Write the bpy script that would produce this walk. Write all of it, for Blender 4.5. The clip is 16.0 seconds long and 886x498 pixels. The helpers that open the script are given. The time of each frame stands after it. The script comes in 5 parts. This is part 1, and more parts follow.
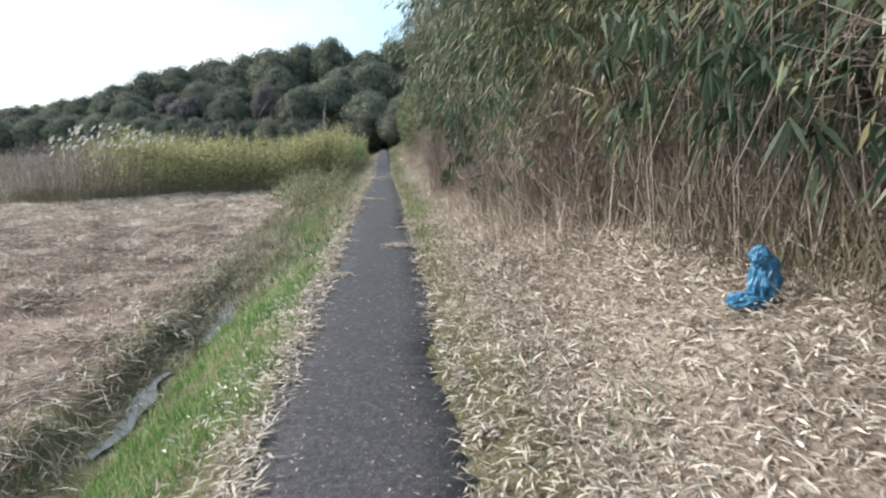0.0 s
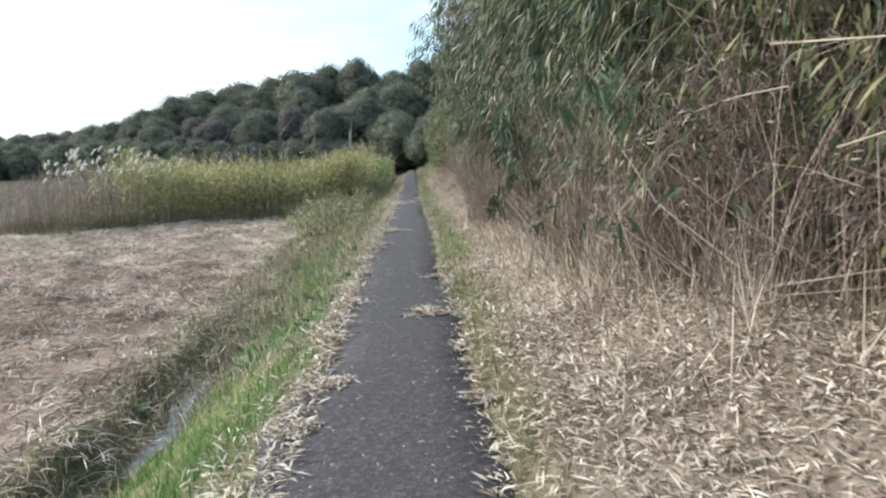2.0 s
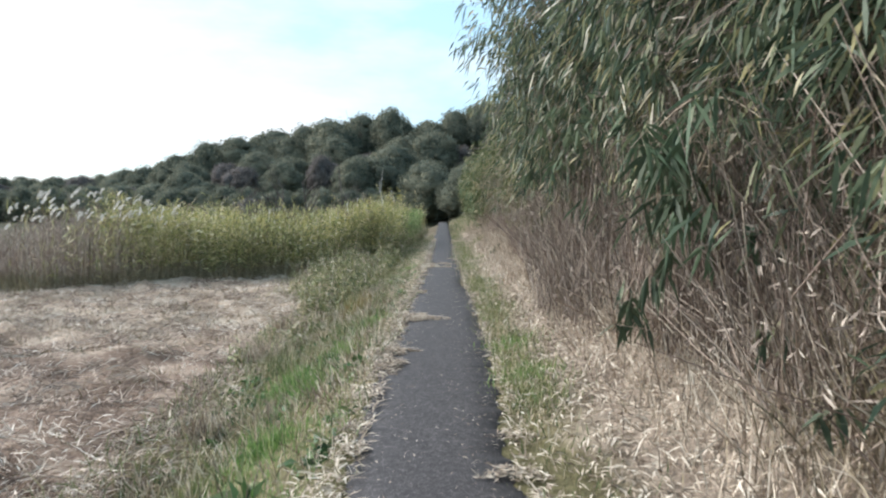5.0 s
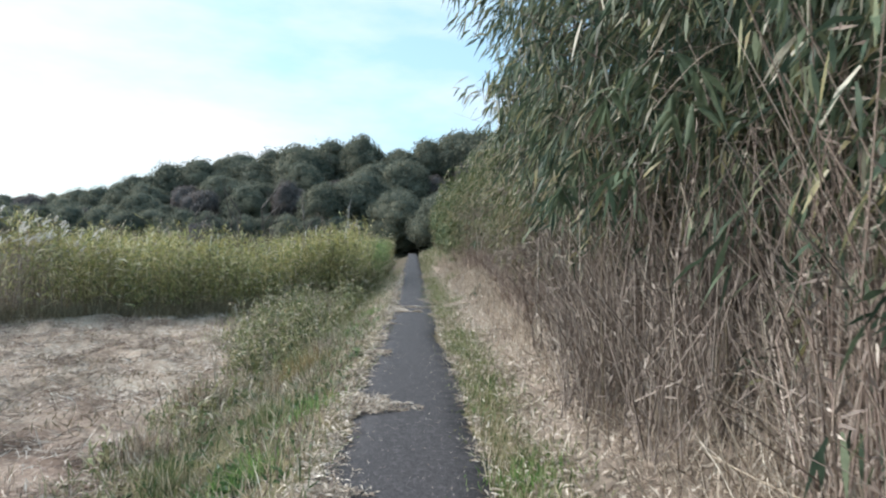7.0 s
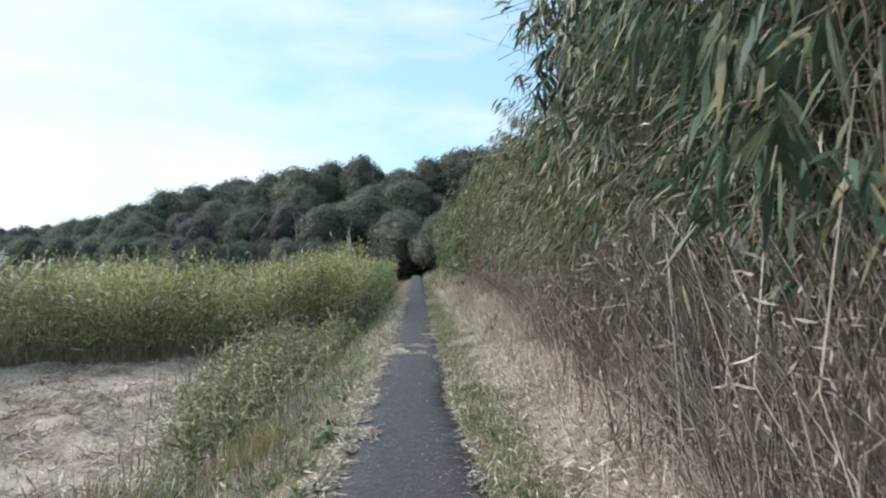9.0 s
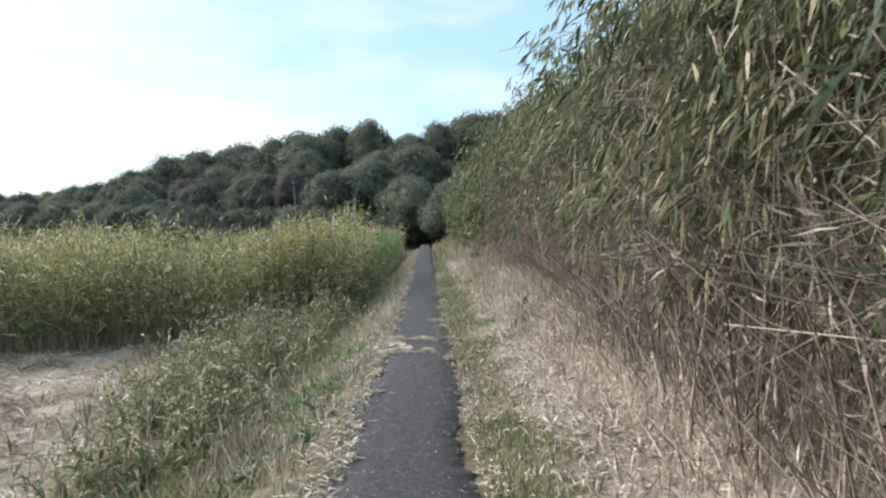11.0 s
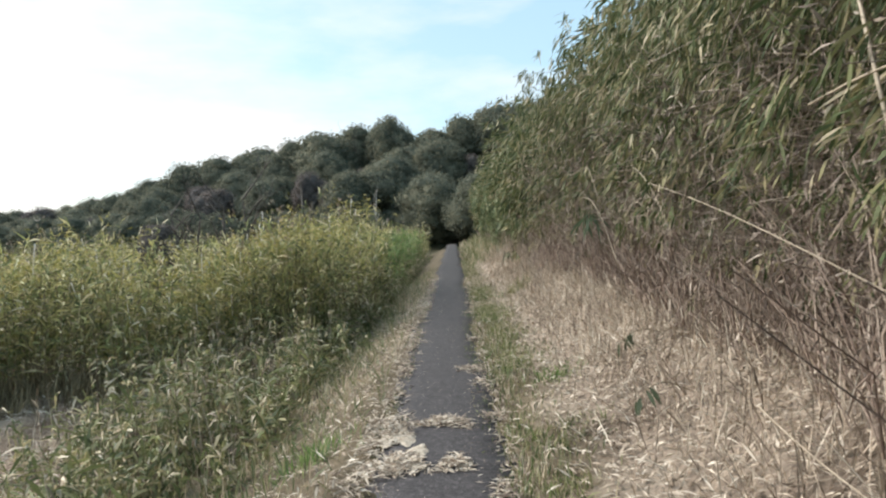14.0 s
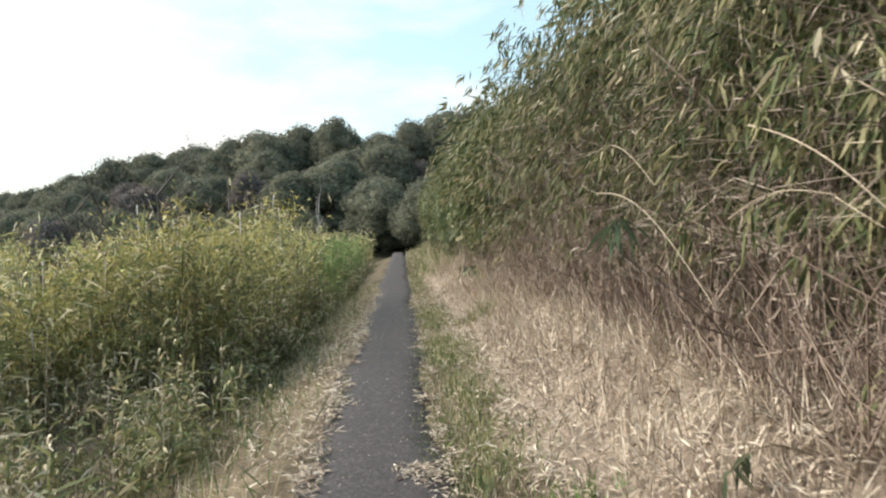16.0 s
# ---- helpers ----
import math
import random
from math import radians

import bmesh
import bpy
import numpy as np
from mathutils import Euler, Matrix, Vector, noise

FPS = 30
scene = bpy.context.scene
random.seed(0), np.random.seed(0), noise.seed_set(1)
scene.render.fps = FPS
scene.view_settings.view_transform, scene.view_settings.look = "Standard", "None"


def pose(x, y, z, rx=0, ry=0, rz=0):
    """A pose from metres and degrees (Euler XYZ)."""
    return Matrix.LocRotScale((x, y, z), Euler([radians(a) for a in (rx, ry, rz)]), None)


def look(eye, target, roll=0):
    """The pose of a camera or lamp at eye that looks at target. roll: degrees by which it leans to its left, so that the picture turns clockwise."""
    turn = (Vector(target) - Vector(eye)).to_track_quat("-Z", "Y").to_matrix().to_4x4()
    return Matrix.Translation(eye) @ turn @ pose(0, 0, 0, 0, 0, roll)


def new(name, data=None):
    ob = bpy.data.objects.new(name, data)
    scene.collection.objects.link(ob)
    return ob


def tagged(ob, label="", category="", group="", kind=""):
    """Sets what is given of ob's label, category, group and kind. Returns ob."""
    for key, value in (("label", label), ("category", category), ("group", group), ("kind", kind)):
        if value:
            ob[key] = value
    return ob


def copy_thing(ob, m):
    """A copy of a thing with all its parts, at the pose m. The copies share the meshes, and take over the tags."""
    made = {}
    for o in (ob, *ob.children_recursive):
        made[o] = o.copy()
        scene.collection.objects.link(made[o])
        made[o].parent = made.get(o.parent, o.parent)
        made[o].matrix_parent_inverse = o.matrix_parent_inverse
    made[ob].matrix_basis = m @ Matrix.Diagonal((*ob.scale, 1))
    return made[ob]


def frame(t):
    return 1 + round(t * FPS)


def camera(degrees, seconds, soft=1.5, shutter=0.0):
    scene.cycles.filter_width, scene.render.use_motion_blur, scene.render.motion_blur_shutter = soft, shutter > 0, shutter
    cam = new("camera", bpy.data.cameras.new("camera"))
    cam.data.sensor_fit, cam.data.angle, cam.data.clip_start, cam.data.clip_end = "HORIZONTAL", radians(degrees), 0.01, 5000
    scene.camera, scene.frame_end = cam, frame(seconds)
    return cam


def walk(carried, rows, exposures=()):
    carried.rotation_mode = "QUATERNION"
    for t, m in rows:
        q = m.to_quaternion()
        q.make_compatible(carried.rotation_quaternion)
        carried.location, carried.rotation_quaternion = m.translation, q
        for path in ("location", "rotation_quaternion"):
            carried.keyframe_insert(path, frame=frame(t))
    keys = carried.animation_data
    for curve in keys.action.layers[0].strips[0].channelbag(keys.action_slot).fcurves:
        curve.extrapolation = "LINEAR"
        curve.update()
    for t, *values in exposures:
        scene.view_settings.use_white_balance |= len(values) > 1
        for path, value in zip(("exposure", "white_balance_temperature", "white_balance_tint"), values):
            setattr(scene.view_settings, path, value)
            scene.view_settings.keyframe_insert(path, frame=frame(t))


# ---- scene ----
cam = camera(71.5, 16.0, soft=2.2, shutter=0.2)
METRES, EYE, TILT, LEAN, TURN = 21.0, 1.475, -10.3, 0.0, -5.3
ROWS = [
    (0.0, 0.0, 0.0, 0.0, -0.0, 0.0, -0.0),
    (0.5, 0.0014, 0.0324, 0.0055, -0.34, -0.29, 0.58),
    (1.0, -0.0048, 0.0634, 0.0109, 0.29, 0.99, 0.43),
    (1.5, -0.0068, 0.0971, 0.0164, 1.75, 2.56, 0.56),
    (2.0, -0.0112, 0.1286, 0.0209, 2.6, 1.83, 0.41),
    (2.5, -0.0114, 0.16, 0.0265, 4.67, 2.48, 1.12),
    (3.0, -0.0156, 0.19, 0.0311, 5.8, 2.34, 0.56),
    (5.5, -0.0377, 0.342, 0.0621, 4.21, 7.94, -2.1),
    (6.0, -0.0399, 0.3717, 0.0671, 2.54, 8.78, -2.27),
    (6.5, -0.0475, 0.4027, 0.0735, 1.87, 8.31, -2.68),
    (7.0, -0.0481, 0.4339, 0.0808, 2.12, 9.48, -2.38),
    (7.5, -0.0524, 0.4641, 0.0868, 2.34, 10.86, -2.16),
    (8.0, -0.0503, 0.4952, 0.093, 2.54, 11.06, -1.56),
    (8.5, -0.0561, 0.5252, 0.0982, 2.95, 11.26, -1.25),
    (9.0, -0.0553, 0.5558, 0.1042, 2.83, 11.35, -0.79),
    (9.5, -0.0594, 0.5854, 0.1093, 2.69, 11.16, -1.1),
    (12.0, -0.0684, 0.7383, 0.1356, 4.48, 7.28, -1.46),
    (12.5, -0.0752, 0.7664, 0.1405, 4.4, 7.95, -2.33),
    (13.0, -0.0767, 0.7967, 0.1458, 5.46, 10.32, -2.1),
    (13.5, -0.0778, 0.8263, 0.1501, 5.76, 9.31, -1.07),
    (14.0, -0.0792, 0.8578, 0.1548, 6.52, 8.33, 0.82),
    (14.5, -0.0812, 0.8869, 0.1602, 5.26, 5.51, 0.96),
    (15.0, -0.0823, 0.9167, 0.1653, 2.93, 6.98, 0.93),
    (15.5, -0.0843, 0.9456, 0.1706, 1.98, 7.71, 1.34),
    (16.0, -0.0898, 0.9761, 0.176, 1.37, 9.04, 0.09),
]
walk(cam, [(t, pose(0, 0, EYE, TILT, LEAN, TURN) @ pose(METRES * x, METRES * y, METRES * z, 90 + pitch, roll, yaw)) for t, x, y, z, yaw, pitch, roll in ROWS],
     exposures=[(0.0, 0.52, 6400, 11), (3.0, 0.57, 6400, 11), (5.5, 0.47, 6350, 10), (9.5, 0.27, 6050, 10), (12.0, 0.4, 6700, 10), (14.0, 0.33, 6850, 11), (16.0, 0.53, 7250, 11)])

# world, sun, exposure
SUN_ELEV, SUN_ROT = radians(36), radians(-75)
world = bpy.data.worlds.new("sky")
scene.world = world
world.use_nodes = True
wt = world.node_tree
wt.nodes.clear()


def wnode(kind, **values):
    n = wt.nodes.new(kind)
    for key, value in values.items():
        n.inputs[key].default_value = value
    return n


sky = wt.nodes.new("ShaderNodeTexSky")
sky.sky_type, sky.sun_disc, sky.sun_elevation, sky.sun_rotation = "NISHITA", False, SUN_ELEV, SUN_ROT
sky.air_density, sky.dust_density, sky.ozone_density = 1.0, 1.5, 1.0
way = wt.nodes.new("ShaderNodeTexCoord")
squash = wt.nodes.new("ShaderNodeMapping")
squash.inputs["Scale"].default_value = (1.0, 1.0, 3.2)
squash.inputs["Location"].default_value = (0.35, 0.2, 0.1)
cloud = wnode("ShaderNodeTexNoise", Scale=2.6, Detail=7.0, Roughness=0.55)
toward = wt.nodes.new("ShaderNodeVectorMath")
toward.operation = "DOT_PRODUCT"
toward.inputs[1].default_value = (-0.46, 0.86, 0.22)
glow = wnode("ShaderNodeMapRange")
for key, value in (("From Min", 0.8), ("From Max", 1.0), ("To Min", 0.0), ("To Max", 0.25)):
    glow.inputs[key].default_value = value
both = wt.nodes.new("ShaderNodeMath")
both.operation = "ADD"
ramp = wt.nodes.new("ShaderNodeValToRGB")
ramp.color_ramp.elements[0].position, ramp.color_ramp.elements[1].position = 0.53, 0.93
ramp.color_ramp.elements[0].color = (0.13, 0.13, 0.13, 1)
blend = wt.nodes.new("ShaderNodeMixRGB")
blend.inputs[2].default_value = (9.3, 9.4, 9.6, 1)
lift = wt.nodes.new("ShaderNodeMixRGB")
lift.blend_type = "ADD"
lift.inputs[0].default_value = 1.0
lift.inputs[2].default_value = (1.75, 3.65, 4.75, 1)
back = wt.nodes.new("ShaderNodeBackground")
back.inputs["Strength"].default_value = 0.1
wout = wt.nodes.new("ShaderNodeOutputWorld")
wt.links.new(way.outputs["Generated"], squash.inputs["Vector"])
wt.links.new(squash.outputs[0], cloud.inputs["Vector"])
wt.links.new(way.outputs["Generated"], toward.inputs[0])
wt.links.new(toward.outputs["Value"], glow.inputs["Value"])
wt.links.new(cloud.outputs["Fac"], both.inputs[0])
wt.links.new(glow.outputs["Result"], both.inputs[1])
wt.links.new(both.outputs[0], ramp.inputs["Fac"])
wt.links.new(ramp.outputs["Color"], blend.inputs[0])
wt.links.new(sky.outputs["Color"], lift.inputs[1])
wt.links.new(lift.outputs[0], blend.inputs[1])
wt.links.new(blend.outputs[0], back.inputs["Color"])
wt.links.new(back.outputs[0], wout.inputs["Surface"])

sun = new("sun", bpy.data.lights.new("sun", "SUN"))
sun.data.energy, sun.data.angle, sun.data.color = 5.0, radians(24), (1.0, 0.97, 0.94)
sun.matrix_basis = look((0, 0, 30), (math.sin(-SUN_ROT) * math.cos(SUN_ELEV), -math.cos(SUN_ROT) * math.cos(SUN_ELEV), 30 - math.sin(SUN_ELEV)))


# materials
def material(name, rough=0.8):
    m = bpy.data.materials.new(name)
    m.use_nodes = True
    t = m.node_tree
    return m, t, t.nodes["Principled BSDF"], t.nodes["Material Output"]


def fill_ramp(node, stops):
    cr = node.color_ramp
    while len(cr.elements) > 1:
        cr.elements.remove(cr.elements[-1])
    cr.elements[0].position, cr.elements[0].color = stops[0][0], (*stops[0][1], 1)
    for p, c in stops[1:]:
        cr.elements.new(p).color = (*c, 1)


def leaf_material(name, stops, rough=0.6, through_light=0.25, spread=0.35, patch=0.7, gloss=0.35):
    """Blades and leaves: each island takes a colour of the ramp; patches of the place shift it."""
    m, t, bsdf, out = material(name)
    geo = t.nodes.new("ShaderNodeNewGeometry")
    big = t.nodes.new("ShaderNodeTexNoise")
    big.inputs["Scale"].default_value, big.inputs["Detail"].default_value = patch, 3
    fine = t.nodes.new("ShaderNodeTexNoise")
    fine.inputs["Scale"].default_value = 45
    r = t.nodes.new("ShaderNodeValToRGB")
    fill_ramp(r, stops)
    shift = t.nodes.new("ShaderNodeMath")
    shift.operation = "MULTIPLY_ADD"
    shift.inputs[1].default_value = spread * 2
    base = t.nodes.new("ShaderNodeMath")
    base.operation = "ADD"
    base.inputs[1].default_value = -spread
    hue = t.nodes.new("ShaderNodeHueSaturation")
    gain = t.nodes.new("ShaderNodeMapRange")
    gain.inputs["To Min"].default_value, gain.inputs["To Max"].default_value = 0.7, 1.3
    t.links.new(geo.outputs["Position"], big.inputs["Vector"])
    t.links.new(geo.outputs["Position"], fine.inputs["Vector"])
    t.links.new(geo.outputs["Random Per Island"], base.inputs[0])
    t.links.new(big.outputs["Fac"], shift.inputs[0])
    t.links.new(base.outputs[0], shift.inputs[2])
    t.links.new(shift.outputs[0], r.inputs["Fac"])
    t.links.new(r.outputs["Color"], hue.inputs["Color"])
    t.links.new(fine.outputs["Fac"], gain.inputs["Value"])
    t.links.new(gain.outputs["Result"], hue.inputs["Value"])
    t.links.new(hue.outputs["Color"], bsdf.inputs["Base Color"])
    bsdf.inputs["Roughness"].default_value = rough
    bsdf.inputs["Specular IOR Level"].default_value = gloss
    if through_light:
        tl = t.nodes.new("ShaderNodeBsdfTranslucent")
        mix = t.nodes.new("ShaderNodeMixShader")
        mix.inputs[0].default_value = through_light
        t.links.new(hue.outputs["Color"], tl.inputs["Color"])
        t.links.new(bsdf.outputs[0], mix.inputs[1])
        t.links.new(tl.outputs[0], mix.inputs[2])
        t.links.new(mix.outputs[0], out.inputs["Surface"])
    return m


def rough_material(name, stops, scale, rough=0.9, bump=0.4, fine=12.0, dist=0.02):
    """Surfaces with two scales of mottling and relief."""
    m, t, bsdf, out = material(name)
    tc = t.nodes.new("ShaderNodeTexCoord")
    a = t.nodes.new("ShaderNodeTexNoise")
    a.inputs["Scale"].default_value, a.inputs["Detail"].default_value, a.inputs["Roughness"].default_value = scale, 8, 0.65
    b = t.nodes.new("ShaderNodeTexNoise")
    b.inputs["Scale"].default_value, b.inputs["Detail"].default_value = scale * fine, 4
    mid = t.nodes.new("ShaderNodeMixRGB")
    mid.inputs[0].default_value = 0.5
    r = t.nodes.new("ShaderNodeValToRGB")
    fill_ramp(r, stops)
    bp = t.nodes.new("ShaderNodeBump")
    bp.inputs["Strength"].default_value, bp.inputs["Distance"].default_value = bump, dist
    t.links.new(tc.outputs["Object"], a.inputs["Vector"])
    t.links.new(tc.outputs["Object"], b.inputs["Vector"])
    t.links.new(a.outputs["Fac"], mid.inputs[1])
    t.links.new(b.outputs["Fac"], mid.inputs[2])
    t.links.new(mid.outputs[0], r.inputs["Fac"])
    t.links.new(r.outputs["Color"], bsdf.inputs["Base Color"])
    t.links.new(mid.outputs[0], bp.inputs["Height"])
    t.links.new(bp.outputs[0], bsdf.inputs["Normal"])
    bsdf.inputs["Roughness"].default_value = rough
    return m


def ground_material():
    """Bare straw field to the west, turf on the bank, leaf litter under the bamboo, dark green-brown ground under the
    far wood.
    """
    m, t, bsdf, out = material("ground_cover")
    geo = t.nodes.new("ShaderNodeNewGeometry")
    sep = t.nodes.new("ShaderNodeSeparateXYZ")
    t.links.new(geo.outputs["Position"], sep.inputs[0])
    wob = t.nodes.new("ShaderNodeTexNoise")
    wob.inputs["Scale"].default_value, wob.inputs["Detail"].default_value = 1.1, 6
    t.links.new(geo.outputs["Position"], wob.inputs["Vector"])
    fine = t.nodes.new("ShaderNodeTexNoise")
    fine.inputs["Scale"].default_value, fine.inputs["Detail"].default_value, fine.inputs["Roughness"].default_value = 16, 8, 0.7
    t.links.new(geo.outputs["Position"], fine.inputs["Vector"])

    def colours(stops, a=0.5):
        mid = t.nodes.new("ShaderNodeMixRGB")
        mid.inputs[0].default_value = a
        t.links.new(wob.outputs["Fac"], mid.inputs[1])
        t.links.new(fine.outputs["Fac"], mid.inputs[2])
        r = t.nodes.new("ShaderNodeValToRGB")
        fill_ramp(r, stops)
        t.links.new(mid.outputs[0], r.inputs["Fac"])
        return r.outputs["Color"]

    def step(socket, lo, hi, wobble):
        add = t.nodes.new("ShaderNodeMath")
        add.operation = "MULTIPLY_ADD"
        add.inputs[1].default_value = wobble
        t.links.new(wob.outputs["Fac"], add.inputs[0])
        t.links.new(socket, add.inputs[2])
        mr = t.nodes.new("ShaderNodeMapRange")
        mr.interpolation_type = "SMOOTHSTEP"
        mr.inputs["From Min"].default_value, mr.inputs["From Max"].default_value = lo + wobble / 2, hi + wobble / 2
        t.links.new(add.outputs[0], mr.inputs["Value"])
        return mr.outputs["Result"]

    def over(fac, lower, upper):
        mx = t.nodes.new("ShaderNodeMixRGB")
        t.links.new(fac, mx.inputs[0])
        t.links.new(lower, mx.inputs[1])
        t.links.new(upper, mx.inputs[2])
        return mx.outputs[0]

    near_field = colours(FIELD_NEAR)
    far_field = colours(FIELD_FAR)
    turf = colours(TURF)
    litter = colours(LITTER)
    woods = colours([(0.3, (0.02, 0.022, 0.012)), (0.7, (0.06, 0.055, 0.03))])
    c = over(step(sep.outputs["Y"], 15.5, 18.5, 2.0), near_field, far_field)
    # bank earth past y 15 is darkened in colour for the shade of the herbs
    bank = over(step(sep.outputs["Y"], 15.0, 21.0, 3.0), turf, colours([(0.34, (0.05, 0.04, 0.027)), (0.5, (0.14, 0.112, 0.075)), (0.66, (0.27, 0.22, 0.155))]))
    c = over(step(sep.outputs["X"], -3.1, -2.6, 0.9), c, bank)
    c = over(step(sep.outputs["X"], 0.55, 1.05, 0.7), c, litter)
    slope = t.nodes.new("ShaderNodeMath")
    slope.operation = "MULTIPLY_ADD"
    slope.inputs[1].default_value = -0.6
    t.links.new(sep.outputs["X"], slope.inputs[0])
    t.links.new(sep.outputs["Y"], slope.inputs[2])
    west = t.nodes.new("ShaderNodeMath")
    west.operation = "LESS_THAN"
    west.inputs[1].default_value = -1.9
    t.links.new(sep.outputs["X"], west.inputs[0])
    inside = t.nodes.new("ShaderNodeMath")
    inside.operation = "MULTIPLY"
    t.links.new(step(slope.outputs[0], 30.2, 31.2, 0.8), inside.inputs[0])
    t.links.new(west.outputs[0], inside.inputs[1])
    c = over(inside.outputs[0], c, colours([(0.34, (0.03, 0.024, 0.014)), (0.66, (0.11, 0.085, 0.05))]))
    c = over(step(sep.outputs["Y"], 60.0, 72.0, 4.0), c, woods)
    t.links.new(c, bsdf.inputs["Base Color"])
    bp = t.nodes.new("ShaderNodeBump")
    bp.inputs["Strength"].default_value, bp.inputs["Distance"].default_value = 0.8, 0.05
    t.links.new(fine.outputs["Fac"], bp.inputs["Height"])
    t.links.new(bp.outputs[0], bsdf.inputs["Normal"])
    bsdf.inputs["Roughness"].default_value = 0.95
    bsdf.inputs["Specular IOR Level"].default_value = 0.15
    return m


FIELD_NEAR = [(0.38, (0.045, 0.03, 0.022)), (0.5, (0.2, 0.14, 0.105)), (0.62, (0.37, 0.29, 0.225))]
FIELD_FAR = [(0.36, (0.11, 0.078, 0.058)), (0.5, (0.31, 0.24, 0.18)), (0.62, (0.5, 0.42, 0.33))]
TURF = [(0.34, (0.05, 0.045, 0.025)), (0.5, (0.14, 0.125, 0.065)), (0.66, (0.27, 0.225, 0.135))]
LITTER = [(0.36, (0.09, 0.068, 0.052)), (0.5, (0.26, 0.21, 0.165)), (0.64, (0.44, 0.375, 0.30))]
M_ground = ground_material()
M_asphalt = rough_material("asphalt", [(0.34, (0.013, 0.0118, 0.0123)), (0.48, (0.033, 0.0295, 0.0308)), (0.58, (0.06, 0.054, 0.0555)), (0.68, (0.17, 0.158, 0.15))], 30, 0.85, 0.9, 4, 0.006)
M_bamboo_leaf = leaf_material("bamboo_leaf", [(0.0, (0.0324, 0.0518, 0.0346)), (0.36, (0.0713, 0.102, 0.0648)), (0.66, (0.127, 0.162, 0.0972)), (0.86, (0.205, 0.221, 0.127)), (0.95, (0.335, 0.292, 0.14)), (1.0, (0.605, 0.572, 0.454))], 0.5, 0.33, 0.3, 0.8, 0.22)
M_bamboo_olive = leaf_material("olive_bamboo_leaf", [(0.0, (0.0344, 0.0522, 0.0229)), (0.3, (0.0758, 0.0988, 0.0417)), (0.58, (0.127, 0.143, 0.0626)), (0.78, (0.202, 0.193, 0.094)), (0.91, (0.314, 0.271, 0.157)), (1.0, (0.506, 0.449, 0.323))], 0.55, 0.28, 0.35, 0.9, 0.2)
M_culm = leaf_material("bamboo_culm", [(0.0, (0.0743, 0.0713, 0.0396)), (0.4, (0.139, 0.112, 0.0693)), (0.8, (0.228, 0.18, 0.121)), (1.0, (0.347, 0.287, 0.198))], 0.55, 0)
M_dry_stem = leaf_material("dry_stem", [(0.0, (0.111, 0.0824, 0.0623)), (0.35, (0.266, 0.208, 0.156)), (0.7, (0.452, 0.377, 0.291)), (1.0, (0.643, 0.573, 0.472))], 0.75, 0.1)
M_litter_leaf = leaf_material("litter_leaf", [(0.0, (0.15, 0.112, 0.085)), (0.35, (0.33, 0.265, 0.205)), (0.7, (0.52, 0.445, 0.35)), (1.0, (0.68, 0.61, 0.51))], 0.7, 0.12, 0.25)
M_straw = leaf_material("straw", [(0.0, (0.10, 0.07, 0.052)), (0.35, (0.24, 0.18, 0.135)), (0.7, (0.45, 0.365, 0.28)), (1.0, (0.64, 0.56, 0.45))], 0.75, 0.1, 0.45, 0.7)
M_turf = leaf_material("olive_turf", [(0.0, (0.075, 0.115, 0.04)), (0.4, (0.15, 0.2, 0.07)), (0.7, (0.27, 0.275, 0.12)), (1.0, (0.45, 0.41, 0.26))], 0.6, 0.3, 0.4, 1.3)
M_field_straw = leaf_material("field_straw", [(0.0, (0.08, 0.0534, 0.0424)), (0.35, (0.226, 0.166, 0.131)), (0.7, (0.48, 0.393, 0.318)), (1.0, (0.773, 0.688, 0.583))], 0.8, 0.1, 0.5, 0.9)
M_twig = leaf_material("dead_twig", [(0.0, (0.102, 0.0785, 0.0632)), (0.45, (0.204, 0.163, 0.134)), (0.8, (0.316, 0.26, 0.214)), (1.0, (0.51, 0.439, 0.367))], 0.8, 0.05, 0.35, 1.1)
M_grass = leaf_material("grass_blade", [(0.0, (0.07, 0.135, 0.04)), (0.45, (0.15, 0.27, 0.075)), (0.75, (0.25, 0.33, 0.12)), (1.0, (0.45, 0.42, 0.26))], 0.55, 0.35, 0.3, 1.2)
M_verge = leaf_material("verge_grass", [(0.0, (0.055, 0.095, 0.035)), (0.3, (0.13, 0.17, 0.07)), (0.55, (0.26, 0.245, 0.135)), (0.8, (0.40, 0.335, 0.23)), (1.0, (0.56, 0.49, 0.38))], 0.6, 0.3, 0.5, 1.3)
M_weed = leaf_material("weed_leaf", [(0.0, (0.0697, 0.0867, 0.0392)), (0.35, (0.145, 0.171, 0.0716)), (0.62, (0.246, 0.254, 0.113)), (0.82, (0.397, 0.347, 0.202)), (1.0, (0.697, 0.601, 0.462))], 0.6, 0.3, 0.42, 0.9)
M_reed_leaf = leaf_material("reed_leaf", [(0.0, (0.0948, 0.113, 0.0501)), (0.3, (0.215, 0.239, 0.0977)), (0.6, (0.418, 0.408, 0.156)), (0.84, (0.582, 0.514, 0.263)), (1.0, (0.783, 0.69, 0.501))], 0.6, 0.3, 0.42, 0.6)
M_tall_herb = leaf_material("tall_herb_leaf", [(0.0, (0.0676, 0.0875, 0.0398)), (0.3, (0.156, 0.185, 0.0769)), (0.55, (0.257, 0.285, 0.119)), (0.78, (0.446, 0.424, 0.159)), (0.92, (0.622, 0.557, 0.318)), (1.0, (0.721, 0.668, 0.509))], 0.6, 0.3, 0.45, 0.9)
